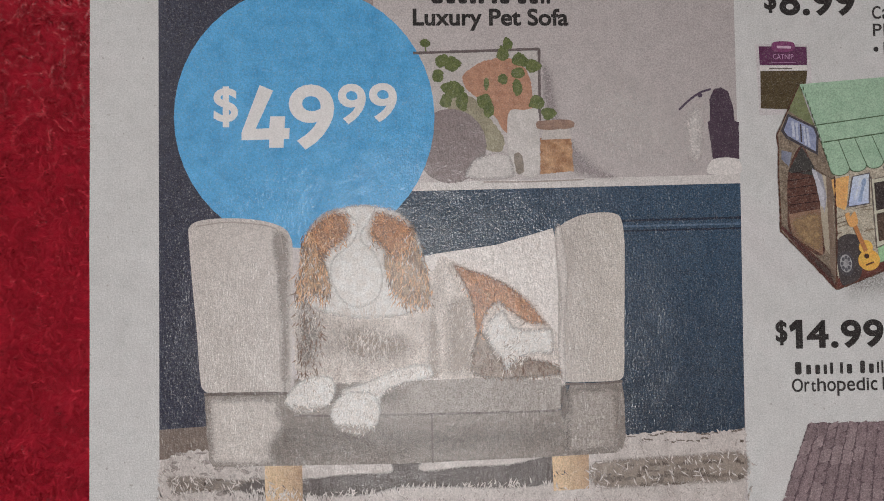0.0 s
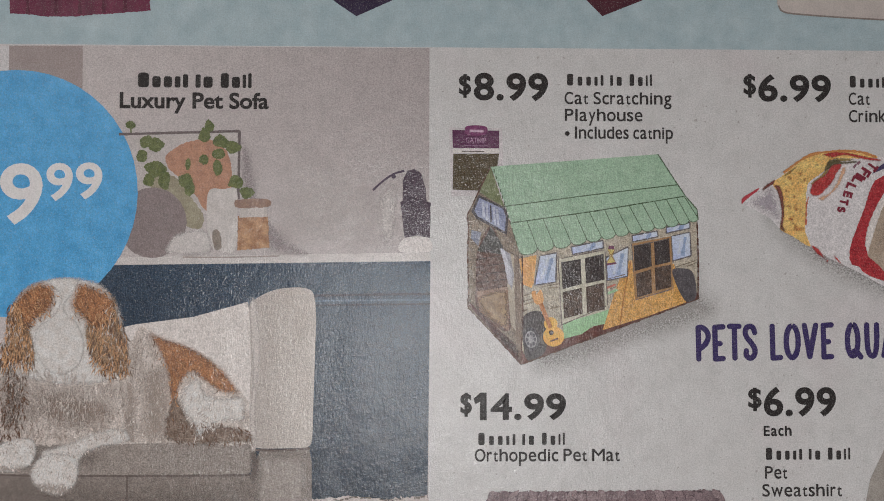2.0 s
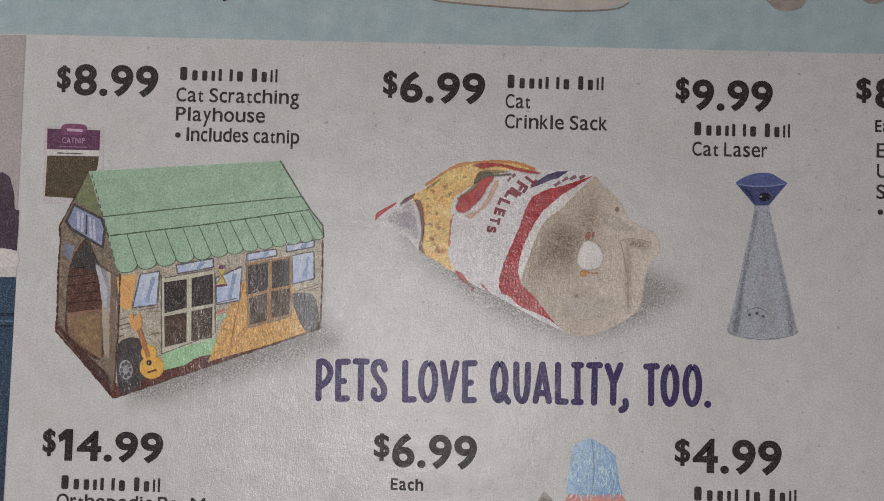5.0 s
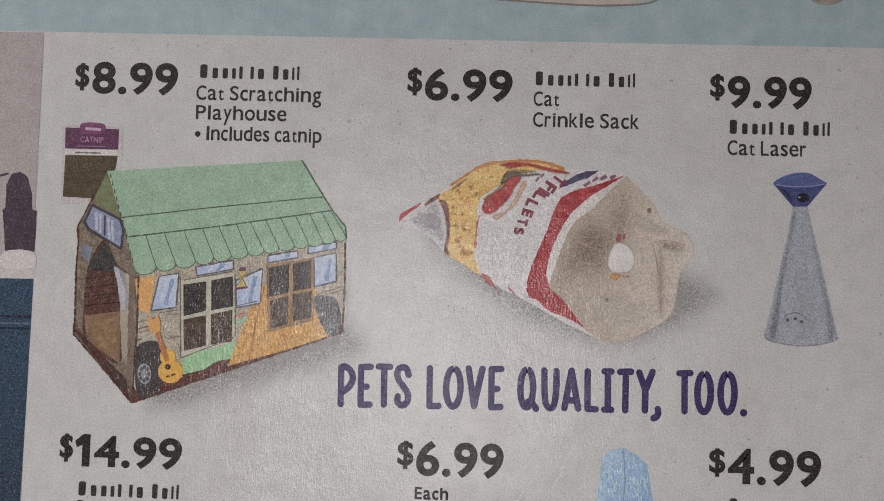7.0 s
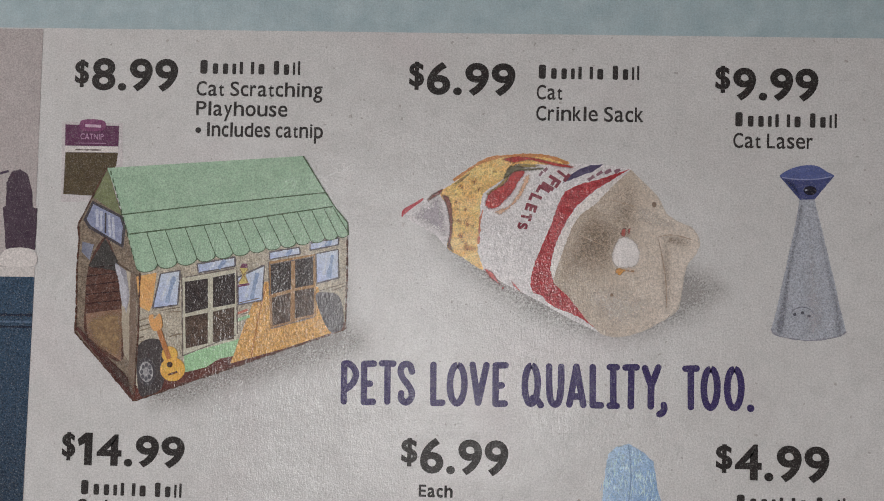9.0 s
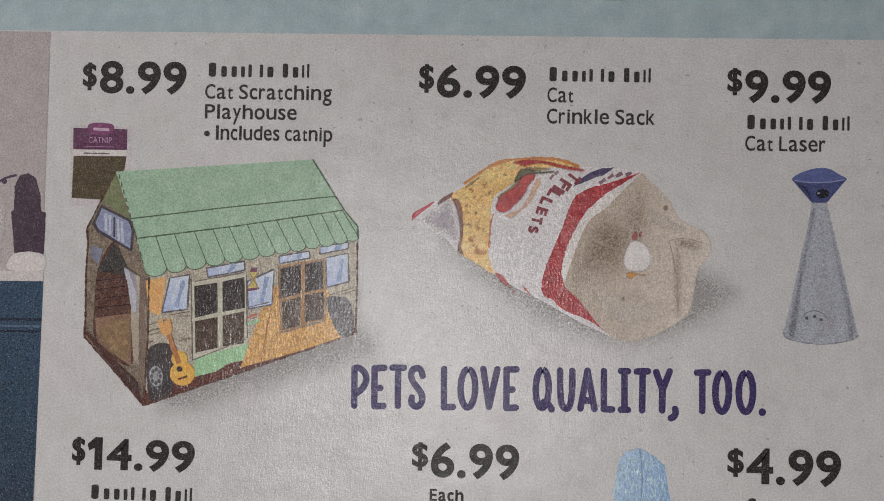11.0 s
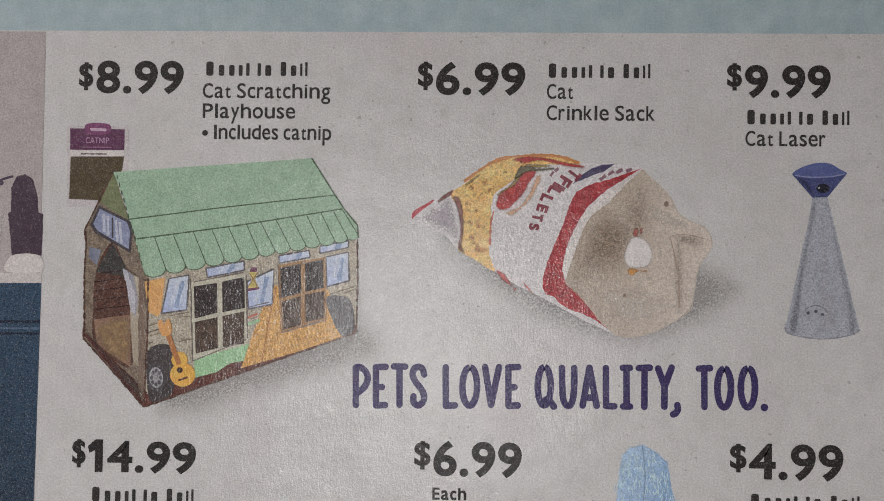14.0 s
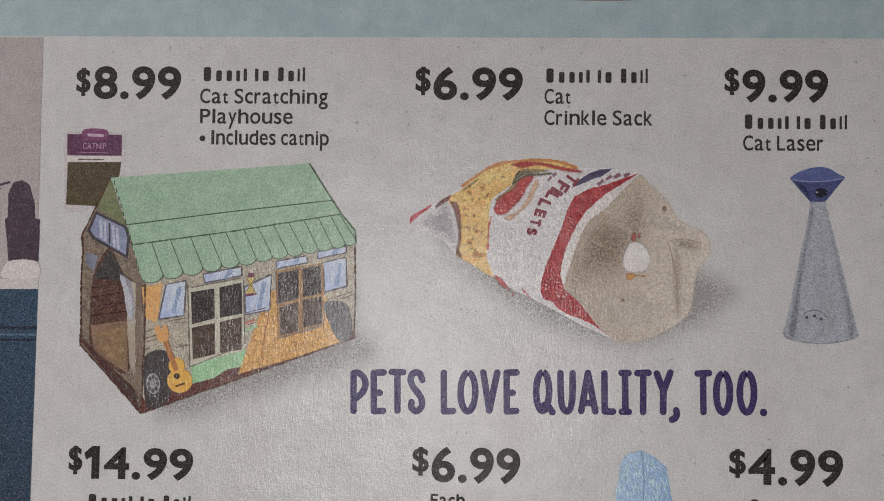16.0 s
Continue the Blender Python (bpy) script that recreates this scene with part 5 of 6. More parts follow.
for a, b, d, c in zip(upper, upper[1:], lower, lower[1:]):
    a, b, c, d = Vector(a), Vector(b), Vector(c), Vector(d)
    mid, r = (c + d) / 2, (c - d) / 2
    down = Vector((r.y, -r.x)) * 0.62
    scallop = [a, b, c] + [mid + r * math.cos(g) + down * math.sin(g) for g in (math.pi * q / 8 for q in range(1, 8))] + [d]
    fill("awning_strip", scallop[::-1], GREEN, roof, 10)
    rim = [d] + [mid - r * math.cos(g) + down * math.sin(g) for g in (math.pi * q / 8 for q in range(1, 8))] + [c]
    stroke("awning_rim", rim, 0.16, GREEN_LINE, roof, 11, round=False)
    stroke("awning_line", [b, c], 0.16, GREEN_LINE, roof, 11, round=False)
for k in range(12):
    a = Vector([(13.5, 19.0)][0]).lerp(Vector([(18.6, 2.6)][0]), k / 12)
    stroke("stitch", [a, a + Vector((0.12, -0.75))], 0.2, GREEN_LINE, roof, 13, round=False)
GLASS_INK = ink((146, 158, 192), (176, 184, 206), way=(0.6, 1), size=500)
DARK_LINE = ink((70, 66, 72), (98, 92, 96), blend="grain", size=1200)


def window(pts, parent=house, layer=6, rim=0.28):
    v = [Vector(p) for p in pts]
    w = shape("window", pts, GLASS_INK, parent, layer, round=False, label="pale lilac window")
    for a, b in zip(v, v[1:] + v[:1]):
        stroke("rim", [a, b], rim * random.uniform(0.7, 1.1), DARK_LINE, w, layer + 1, round=False, wobble=0.35)
    if len(v) == 4:
        a, b = v[0].lerp(v[1], 0.55), v[3].lerp(v[2], 0.25)
        stroke("glint", [a.lerp(b, 0.1), a.lerp(b, 0.8)], 0.45, ink((180, 186, 202), (164, 172, 196), blend="grain", size=1200), w, layer + 1, round=False, wobble=0.4)
        a, b = v[0].lerp(v[1], 0.78), v[3].lerp(v[2], 0.52)
        stroke("glint", [a.lerp(b, 0.15), a.lerp(b, 0.9)], 0.7, ink((112, 130, 160), (132, 148, 178), blend="grain", size=1200), w, layer + 1, round=False, wobble=0.4)


DOORWAY_LINE = ink((46, 32, 32))
for pts in ([(9.8, 0.1), (15.5, 1.0)], [(9.7, -1.5), (15.9, -0.6)], [(9.8, -3.1), (16.0, -2.3)], [(9.8, -4.7), (16.1, -3.9)], [(11.0, 1.7), (14.5, 2.2)]):
    stroke("plank_line", pts, 0.16, DOORWAY_LINE, gable, 7, round=False, wobble=0.4)
shape("arch_shade", [(12.9, 7.1), (11.9, 5.1), (10.0, 1.9), (13.0, 1.5), (16.2, 1.0), (15.2, 3.2), (13.9, 5.3)], ink((52, 50, 50), (64, 62, 60), blend="grain", size=600), gable, 6, round=False, fray=0.05)
shape("door_edge", [(14.8, 2.4), (15.6, 2.2), (17.1, -1.8), (17.2, -5.3), (16.4, -4.9), (15.7, -0.8)], ink((172, 172, 182), (144, 142, 150), blend="grain", size=600), gable, 7, round=False, fray=0.05)
feather("floor_tone", [(10.2, -7.3), (16.2, -5.9), (16.8, -13.6), (13.9, -13.7), (10.8, -11.0)], ink((150, 124, 88), (118, 92, 70), blend="grain", size=900, feathered=True), gable, 7, 1.5, 0.8)
shape("corner_post", [(17.7, 1.2), (18.8, 0.4), (19.0, -5.7), (19.1, -13.6), (19.3, -19.5), (18.7, -20.7), (18.1, -18.5), (17.9, -9.7)], ink((122, 104, 90), (96, 80, 70), blend="grain", size=700, stretch=(1.0, 0.3, 1.0)), house, 7, round=False, fray=0.06)
feather("foot_tone", [(8.4, -8.8), (9.7, -8.8), (13.3, -13.2), (18.5, -17.5), (18.7, -20.7), (13.4, -15.2)], ink((88, 74, 68), (66, 54, 52), blend="grain", size=800, feathered=True), gable, 7, 1.2, 0.8)
for pts in ([(19.5, -8.6), (23.2, -7.4)], [(19.5, -10.6), (20.5, -10.2)], [(23.2, -5.6), (26.8, -4.9)], [(25.1, -10.1), (26.9, -9.5)], [(51.5, -3.7), (52.9, -3.2)], [(53.9, -1.2), (55.9, -0.4)], [(51.4, -1.4), (55.7, 0.0)], [(19.4, -7.5), (20.7, -7.1)], [(37.1, -3.9), (40.9, -2.9)], [(37.7, -5.9), (40.1, -5.1)]):
    stroke("plank_line", pts, 0.17, ink((112, 98, 82), (88, 76, 66), blend="grain", size=1200), house, 6, round=False, wobble=0.5)
for pts in ([(26.9, 0.9), (27.6, -13.4)], [(27.6, 0.4), (36.2, 2.2)], [(36.7, 1.9), (37.2, -9.3)], [(42.3, 3.5), (42.7, -2.4)], [(50.6, 5.1), (51.0, -0.5)], [(27.6, -13.4), (36.9, -9.5)], [(42.6, 3.0), (50.3, 4.6)], [(43.2, -8.2), (50.8, -5.9)]):
    stroke("trim_line", pts, 0.2, ink((84, 76, 74), (110, 100, 94), blend="grain", size=1200), house, 9, round=False, wobble=0.4)
EDGE_LINE = ink((92, 62, 50), (64, 46, 42), blend="grain", size=900, speckle=0.3)
for pts in ([(7.9, 9.3), (8.2, 7.0), (8.0, 1.5), (8.2, -6.6), (8.1, -9.8)], [(8.1, -9.8), (13.4, -15.4), (19.1, -21.6)], [(19.1, -21.6), (37.6, -14.8), (56.2, -8.0)], [(56.2, -8.0), (56.3, 0.9), (56.1, 8.4)], [(19.4, 1.0), (19.5, -10.2), (19.1, -21.4)], [(12.8, 19.5), (10.5, 14.7), (7.9, 9.3)]):
    stroke("outline", pts, 0.26, EDGE_LINE, house, 9, round=False, wobble=0.7)
shape("orange_panel", [(18.7, 0.3), (22.4, 1.1), (21.8, -4.7), (21.3, -5.8), (19.6, -5.0)], ink((204, 152, 88), (188, 132, 74), blend="grain", size=500), house, 6, round=False)
for pts in ([(23.1, 0.9), (26.6, 1.6), (26.4, -4.5), (21.9, -5.2)], [(29.6, 2.8), (36.3, 4.2), (36.4, 2.6), (29.9, 1.2)], [(42.4, 5.2), (47.7, 6.2), (47.9, 5.0), (42.5, 3.9)], [(49.6, 7.0), (54.6, 8.0), (54.6, 6.8), (49.6, 5.7)], [(36.9, 0.6), (41.6, 2.9), (41.4, -3.3), (37.2, -4.2)], [(50.7, 5.1), (54.6, 6.0), (54.8, 1.0), (50.9, -0.1)]):
    window(pts)
lantern = shape("lantern", [(37.2, 2.5), (38.7, 2.5), (38.3, 1.0), (39.0, -0.5), (37.1, -0.6), (37.7, 1.0)], ink((186, 166, 92), (164, 150, 84), blend="grain", size=900), house, 8, round=False, label="small yellow lantern")
for pts in ([(37.3, 2.3), (38.7, 2.3), (38.5, 3.1), (37.6, 3.1)], [(37.0, -1.1), (39.1, -0.7), (39.0, -0.3), (37.1, -0.6)]):
    shape("cap", pts, ink((104, 62, 84)), lantern, 9, round=False)
for pts in ([(37.3, 2.1), (38.8, -0.2)], [(38.7, 2.1), (37.1, -0.3)]):
    stroke("brace", pts, 0.18, ink((128, 100, 70)), lantern, 9)
shape("door", [(26.9, 0.3), (36.8, 2.0), (37.3, -11.4), (27.7, -13.5)], ink((176, 172, 156), (158, 154, 138), blend="grain", size=500), house, 5, round=False, label="pale door frame with four panes")
shape("tent_flap", [(41.1, -0.1), (42.9, 0.1), (51.2, -0.7), (53.7, -8.7), (45.6, -11.6), (36.1, -14.5), (38.4, -7.6)], ink((196, 150, 78), (168, 122, 60), blend="grain", size=900, speckle=0.25), house, 6, round=False, label="orange tent flap")
stroke("tent_line", [(42.1, -0.3), (40.8, -6.5), (39.8, -13.3)], 0.22, ink((150, 96, 44)), house, 7)
DARK_PANE = ink((48, 42, 44), (62, 54, 52), blend="grain", size=700, speckle=0.25)
BROWN_PANE = ink((86, 70, 60), (62, 50, 45), blend="grain", size=700, speckle=0.3)
shape("door", [(42.2, 3.5), (50.6, 5.1), (51.1, -5.8), (43.0, -8.3)], ink((150, 116, 78), (136, 100, 64), blend="grain", size=500), house, 7, round=False, label="brown door with four panes")
for pts, m in (([(27.5, -0.4), (31.6, 0.3), (31.8, -4.9), (27.8, -6.0)], DARK_PANE), ([(32.5, 0.5), (36.4, 1.4), (36.6, -4.0), (32.7, -4.8)], DARK_PANE), ([(27.8, -6.6), (31.8, -5.7), (32.0, -11.1), (28.1, -12.1)], BROWN_PANE), ([(32.7, -5.5), (36.5, -4.6), (36.6, -10.2), (32.9, -10.9)], BROWN_PANE),
               ([(42.7, 3.0), (46.3, 3.8), (46.5, -1.2), (42.9, -2.2)], DARK_PANE), ([(47.0, 4.0), (50.2, 4.7), (50.4, -0.3), (47.2, -1.0)], DARK_PANE), ([(43.1, -2.8), (46.4, -1.8), (46.5, -6.8), (43.4, -7.7)], BROWN_PANE), ([(47.1, -1.5), (50.5, -0.8), (50.6, -5.5), (47.3, -6.3)], BROWN_PANE)):
    shape("pane", pts, m, house, 8, round=False)
shape("green_skirt", [(27.8, -13.1), (37.5, -10.2), (36.6, -13.2), (34.1, -13.7), (31.8, -15.3), (28.1, -16.3)], ink((138, 176, 136), (126, 164, 122), blend="grain", size=500), house, 6, round=False)
stroke("sign_mark", [(37.1, -6.9), (39.3, -6.1)], 0.5, ink((130, 166, 128)), house, 7)
stroke("sign_mark", [(37.1, -5.7), (38.9, -5.0)], 0.4, ink((170, 100, 84)), house, 7)
for pts in ([(25.1, -5.8), (26.9, -5.6)], [(20.3, -7.2), (22.6, -6.5)], [(19.8, -9.2), (22.0, -8.5)], [(25.3, -10.0), (27.3, -9.6)], [(19.9, -11.2), (21.5, -10.8)]):
    stroke("plank_line", pts, 0.2, ink((120, 106, 88)), house, 6, round=False)
shape("wheel_arch", [(19.4, -14.2), (19.7, -11.7), (21.5, -10.6), (23.7, -10.9), (24.6, -13.1), (24.1, -19.0), (20.3, -20.6)], ink((58, 52, 54), (70, 64, 64), blend="grain", size=500), house, 6)
wheel = oval("wheel", (21.2, -16.4, 1.72, 2.49), ink((66, 62, 66)), house, 7, turn=8, label="dark wheel with a grey hub")
oval("hub", (21.2, -16.4, 1.22, 1.79), ink((150, 148, 150), (118, 116, 120), blend="grain", size=900), wheel, 8, turn=8)
for k in range(8):
    a = k * math.tau / 8
    x, y, rx, ry = (21.2, -16.4, 0.81, 1.19)
    oval("hub_hole", (x + rx * math.cos(a), y + ry * math.sin(a), 0.28, 0.38), ink((78, 76, 82)), wheel, 9)
shape("rear_wheel", [(50.8, -2.2), (53.0, -1.6), (55.0, -2.3), (55.8, -5.1), (55.7, -7.8), (54.0, -8.7), (52.4, -6.7)], ink((64, 60, 64), (84, 80, 84), blend="grain", size=700), house, 7)
guitar = oval("guitar", (25.9, -15.8, 2.22, 2.09), ink((214, 158, 62), (198, 138, 50), blend="grain", size=500), house, 10, label="small orange acoustic guitar")
oval("upper_bout", (25.3, -13.2, 1.42, 1.39), ink((214, 158, 62), (198, 138, 50), blend="grain", size=500), guitar, 11)
stroke("neck", [(25.3, -14.0), (23.9, -10.7), (22.8, -7.9)], 0.9, ink((160, 104, 60)), guitar, 12, round=False)
shape("headstock", [(21.3, -6.8), (22.1, -6.3), (22.3, -7.1), (23.3, -6.1), (23.8, -8.5), (22.2, -9.1)], ink((190, 138, 80)), guitar, 12)
oval("sound_hole", (25.4, -15.0, 0.51, 0.50), ink((60, 40, 34)), guitar, 13)
stroke("bridge", [(25.2, -16.8), (26.8, -16.2)], 0.35, ink((90, 58, 40)), guitar, 12, round=False)

# ---- crinkle sack ----
# cast shadow of the sack, put in as feathered grey ink
feather("printed_shadow", [(67.8, 11.2), (84.7, 11.7), (104.5, 8.3), (118.1, 6.7), (124.5, 1.0), (120.3, -5.0), (109.7, -10.4), (99.0, -10.9), (90.1, -8.4), (80.1, -3.5), (72.0, 3.4)], ink((138, 134, 132), feathered=True), flyer, 2, 9.0, 0.7)
sack = shape("sack_picture", [(65.6, 12.0), (65.9, 13.1), (69.2, 15.2), (72.1, 16.8), (74.5, 18.6), (79.4, 21.9), (83.9, 23.2), (90.3, 23.3), (94.8, 21.9), (100.2, 21.9), (105.4, 21.2), (102.3, 17.6), (97.5, 13.5), (94.6, 9.0), (93.3, 3.0), (94.9, -1.8), (100.5, -7.4), (95.0, -5.0), (89.5, -2.0), (84.0, 0.6), (80.0, 3.0), (74.9, 6.2), (73.3, 7.0), (71.8, 8.8), (68.3, 10.7)],
             ink((190, 186, 187), (174, 170, 172), blend="grain", size=900, speckle=0.16), flyer, 4, round=False, label="printed paper cat sack lying on its side")
# shadow on the sack's narrow end, inked in grey-lilac
feather("tail_shade", [(66.4, 12.0), (69.2, 14.7), (72.2, 16.3), (73.9, 12.9), (74.4, 8.9), (73.7, 7.4), (70.3, 9.5)], ink((150, 142, 150), feathered=True), sack, 5, 5.0, 0.8)
shape("red_tip", [(65.6, 11.9), (65.8, 13.2), (67.7, 14.4), (69.2, 15.3), (69.1, 14.8), (67.5, 13.6), (66.1, 12.4)], ink((160, 52, 62)), sack, 6)
shape("food_print", [(72.2, 16.3), (74.6, 18.1), (79.4, 22.0), (83.9, 23.2), (90.3, 23.3), (94.7, 21.9), (89.4, 21.6), (84.9, 21.3), (83.0, 18.8), (79.8, 16.3), (79.3, 13.0), (79.1, 8.6), (79.0, 6.1), (80.0, 3.0), (76.4, 5.1), (73.7, 6.8), (74.4, 9.4), (74.1, 13.4)], ink((190, 142, 74), (208, 172, 100), blend="grain", size=420, speckle=0.22), sack, 6, fray=0.05, label="golden food print")
for pts in ([(69.9, 15.1), (71.0, 16.3), (72.2, 16.5), (71.4, 15.7), (70.3, 14.7)], [(72.2, 16.3), (73.4, 15.2), (74.3, 12.4), (74.6, 8.9), (74.1, 10.4), (73.5, 13.9)], [(73.8, 8.4), (74.5, 7.4), (74.9, 5.9), (73.5, 6.8)]):
    feather("brown_mark", pts, ink((116, 78, 62), (90, 62, 54), blend="grain", size=800, feathered=True), sack, 7, 0.5, 1.0)
for pts in ([(80.1, 16.4), (82.3, 18.1), (83.7, 19.8), (84.4, 21.3), (86.9, 21.5), (84.9, 19.9), (83.0, 17.1), (81.2, 15.8)], [(84.9, 21.7), (87.4, 21.8), (89.6, 21.6), (88.9, 21.0), (86.4, 20.9)], [(74.6, 18.1), (77.0, 19.8), (77.3, 19.5), (75.2, 17.8)]):
    feather("olive_mark", pts, ink((140, 118, 64), (118, 104, 58), blend="grain", size=700, feathered=True), sack, 7, 0.5, 1.0)
CRUMB = ink((172, 108, 52), (150, 86, 48), blend="grain", size=700, feathered=True)
crumb_path = [(75.2, 16.9), (75.9, 14.2), (75.4, 11.4), (76.3, 9.0), (77.7, 6.5), (79.3, 18.5), (81.6, 20.8), (83.9, 21.7), (87.4, 21.9), (77.6, 17.0), (77.3, 11.5)]
for k in range(34):
    c = Vector(random.choice(crumb_path)) + Vector((random.gauss(0, 0.7), random.gauss(0, 0.8)))
    r = random.uniform(0.35, 0.8)
    feather("crumb", [(c.x + r * math.cos(q) * random.uniform(0.6, 1.3), c.y + r * math.sin(q) * random.uniform(0.6, 1.3)) for q in (0, 1.2, 2.4, 3.6, 4.8)], CRUMB, sack, 7, 0.6, 0.42)
feather("dark_crust", [(83.0, 18.8), (83.6, 20.7), (84.9, 21.6), (87.4, 21.1), (89.8, 21.3), (90.4, 20.7), (88.1, 20.3), (85.5, 20.1), (83.8, 19.0)], ink((70, 64, 48), (96, 88, 60), blend="grain", size=900, speckle=0.25, feathered=True), sack, 8, 0.5, 1.0)
feather("dark_crust", [(72.5, 15.7), (73.6, 16.0), (74.4, 14.3), (74.7, 11.3), (74.5, 7.9), (73.6, 6.7), (73.8, 10.8), (73.2, 13.8)], ink((92, 56, 48), (120, 70, 60), blend="grain", size=900, speckle=0.25, feathered=True), sack, 8, 0.45, 1.0)
feather("dark_crust", [(70.0, 14.6), (71.1, 16.2), (72.7, 17.2), (72.5, 16.2), (70.9, 15.1)], ink((108, 58, 54), feathered=True), sack, 8, 0.35, 1.0)
stroke("red_edge", [(79.8, 13.5), (79.3, 11.7), (79.2, 9.4), (79.1, 7.5)], 0.35, ink((150, 70, 56), (176, 112, 70), blend="grain", size=900), sack, 8, wobble=0.6)
feather("orange_fringe", [(81.6, 13.3), (84.2, 14.7), (85.8, 17.1), (86.9, 19.8), (88.1, 19.6), (86.9, 16.4), (85.2, 14.3), (82.9, 12.5)], ink((204, 158, 126), (190, 140, 104), blend="grain", size=900, feathered=True), sack, 6, 0.8, 0.8)
stroke("crust_line", [(74.5, 18.5), (79.4, 21.9), (83.9, 23.0), (90.3, 23.1), (94.3, 21.9)], 0.5, ink((170, 112, 60)), sack, 8, wobble=0.5)
RED = ink((170, 58, 54), (140, 42, 46), blend="grain", size=600, speckle=0.25, feathered=True)
for pts in ([(79.9, 14.6), (80.7, 16.6), (82.2, 17.6), (83.5, 18.6), (84.6, 20.4), (86.5, 20.8), (87.1, 20.0), (85.9, 18.2), (85.2, 16.7), (83.6, 14.9), (82.3, 13.7), (80.7, 13.5)], [(82.8, 22.5), (85.4, 23.2), (88.3, 23.0), (92.2, 22.2), (95.2, 21.6), (95.4, 20.9), (92.5, 21.1), (90.3, 21.6), (87.4, 22.1), (84.9, 21.6)], [(80.0, 3.3), (81.5, 3.0), (82.8, 1.4), (83.4, 0.2), (81.4, 1.3)], [(84.7, 1.3), (85.3, 1.1), (86.5, -0.3), (87.2, -1.1), (85.8, -0.2)], [(83.4, 0.2), (84.0, 0.2), (83.4, -0.4)]):
    feather("red_mark", pts, RED, sack, 7, 0.5, 1.0)
shape("red_band", [(105.2, 21.2), (102.4, 20.2), (100.0, 19.3), (96.1, 18.2), (93.9, 16.9), (92.9, 15.0), (91.8, 11.6), (90.4, 8.1), (89.0, 4.7), (88.3, 1.8), (88.3, 0.3), (88.9, -0.8), (90.5, -1.3), (91.3, -2.4), (93.0, -3.3), (96.4, -4.6), (98.8, -6.0), (100.6, -7.5), (99.3, -5.3), (96.8, -2.9), (94.9, -1.2), (92.4, 1.2), (91.6, 3.3), (91.9, 5.7), (92.8, 8.6), (94.5, 12.3), (96.2, 14.7), (99.0, 17.2), (101.9, 19.1)], ink((160, 46, 52), (134, 34, 42), blend="grain", size=600, speckle=0.26), sack, 7, round=False, fray=0.05, label="dark red printed band")
shape("rim", [(104.5, 20.7), (101.9, 19.0), (99.0, 17.1), (96.3, 14.6), (94.6, 12.3), (92.9, 8.7), (92.0, 5.7), (91.7, 3.3), (92.2, 1.3), (92.4, 2.3), (93.3, 5.2), (94.3, 8.2), (95.3, 10.9), (96.5, 12.8), (99.4, 15.1), (102.6, 18.6)], ink((194, 188, 185), (180, 173, 170), blend="grain", size=900, speckle=0.16), sack, 8, round=False, label="pale turned rim")
shape("mouth", [(105.2, 21.0), (106.4, 19.8), (108.4, 17.9), (110.1, 16.0), (111.4, 13.5), (113.5, 12.1), (115.6, 11.2), (116.7, 9.9), (117.1, 8.3), (116.4, 6.5), (115.0, 4.6), (114.4, 1.7), (114.0, -1.2), (113.4, -3.2), (110.8, -5.1), (107.4, -6.9), (104.6, -7.8), (102.2, -7.9), (100.4, -7.4), (98.0, -5.2), (95.1, -1.5), (92.2, 1.1), (92.4, 2.3), (93.3, 5.2), (94.3, 8.2), (95.3, 10.9), (96.5, 12.8), (99.4, 15.1), (102.6, 18.6)], ink((142, 125, 107), (186, 176, 167), way=(1.0, -0.25), size=600, speckle=0.16), sack, 8, round=False, fray=0.04, label="beige open mouth of the sack")
# light and shade inside the open mouth, inked as soft patches
feather("mouth_shading", [(94.7, 11.6), (99.5, 14.9), (105.3, 18.0), (108.2, 14.2), (107.8, 7.4), (103.5, 1.5), (95.8, -1.0), (92.3, 1.6)], ink((138, 120, 101), (150, 132, 114), blend="grain", size=700, feathered=True), sack, 9, 8.0, 0.3)
feather("mouth_shading", [(95.9, 12.3), (99.6, 14.5), (102.5, 11.7), (104.0, 8.3), (101.6, 4.4), (97.7, 3.4), (92.9, 2.1), (93.8, 7.2)], ink((118, 98, 78), (134, 114, 94), blend="grain", size=600, feathered=True), sack, 9, 6.0, 0.35)
feather("mouth_shading", [(103.4, 18.5), (105.3, 20.0), (107.2, 17.1), (106.8, 11.3), (104.4, 9.8), (102.0, 12.2), (101.5, 16.1)], ink((136, 118, 100), feathered=True), sack, 9, 6.0, 0.2)
feather("mouth_shading", [(96.8, -0.5), (102.6, 1.5), (109.3, -0.3), (110.3, -4.2), (104.6, -7.2), (100.7, -6.3)], ink((186, 179, 172), feathered=True), sack, 9, 4.0, 0.45)
# the same inked shading on the mouth's folded corner
feather("ear_shading", [(110.2, 9.6), (112.6, 10.2), (115.5, 9.4), (116.1, 7.9), (113.6, 7.5), (111.2, 8.0)], ink((142, 126, 110), feathered=True), sack, 10, 2.2, 0.4)
feather("ear_shading", [(110.7, 8.4), (112.3, 7.5), (112.7, 2.6), (112.4, -3.2), (111.1, -4.2), (110.4, 1.6)], ink((138, 120, 106), feathered=True), sack, 10, 2.6, 0.28)
feather("ear_shading", [(106.3, 15.1), (110.2, 14.0), (113.5, 11.5), (111.6, 10.4), (108.3, 10.8), (106.3, 12.2)], ink((182, 174, 166), feathered=True), sack, 10, 3.0, 0.5)
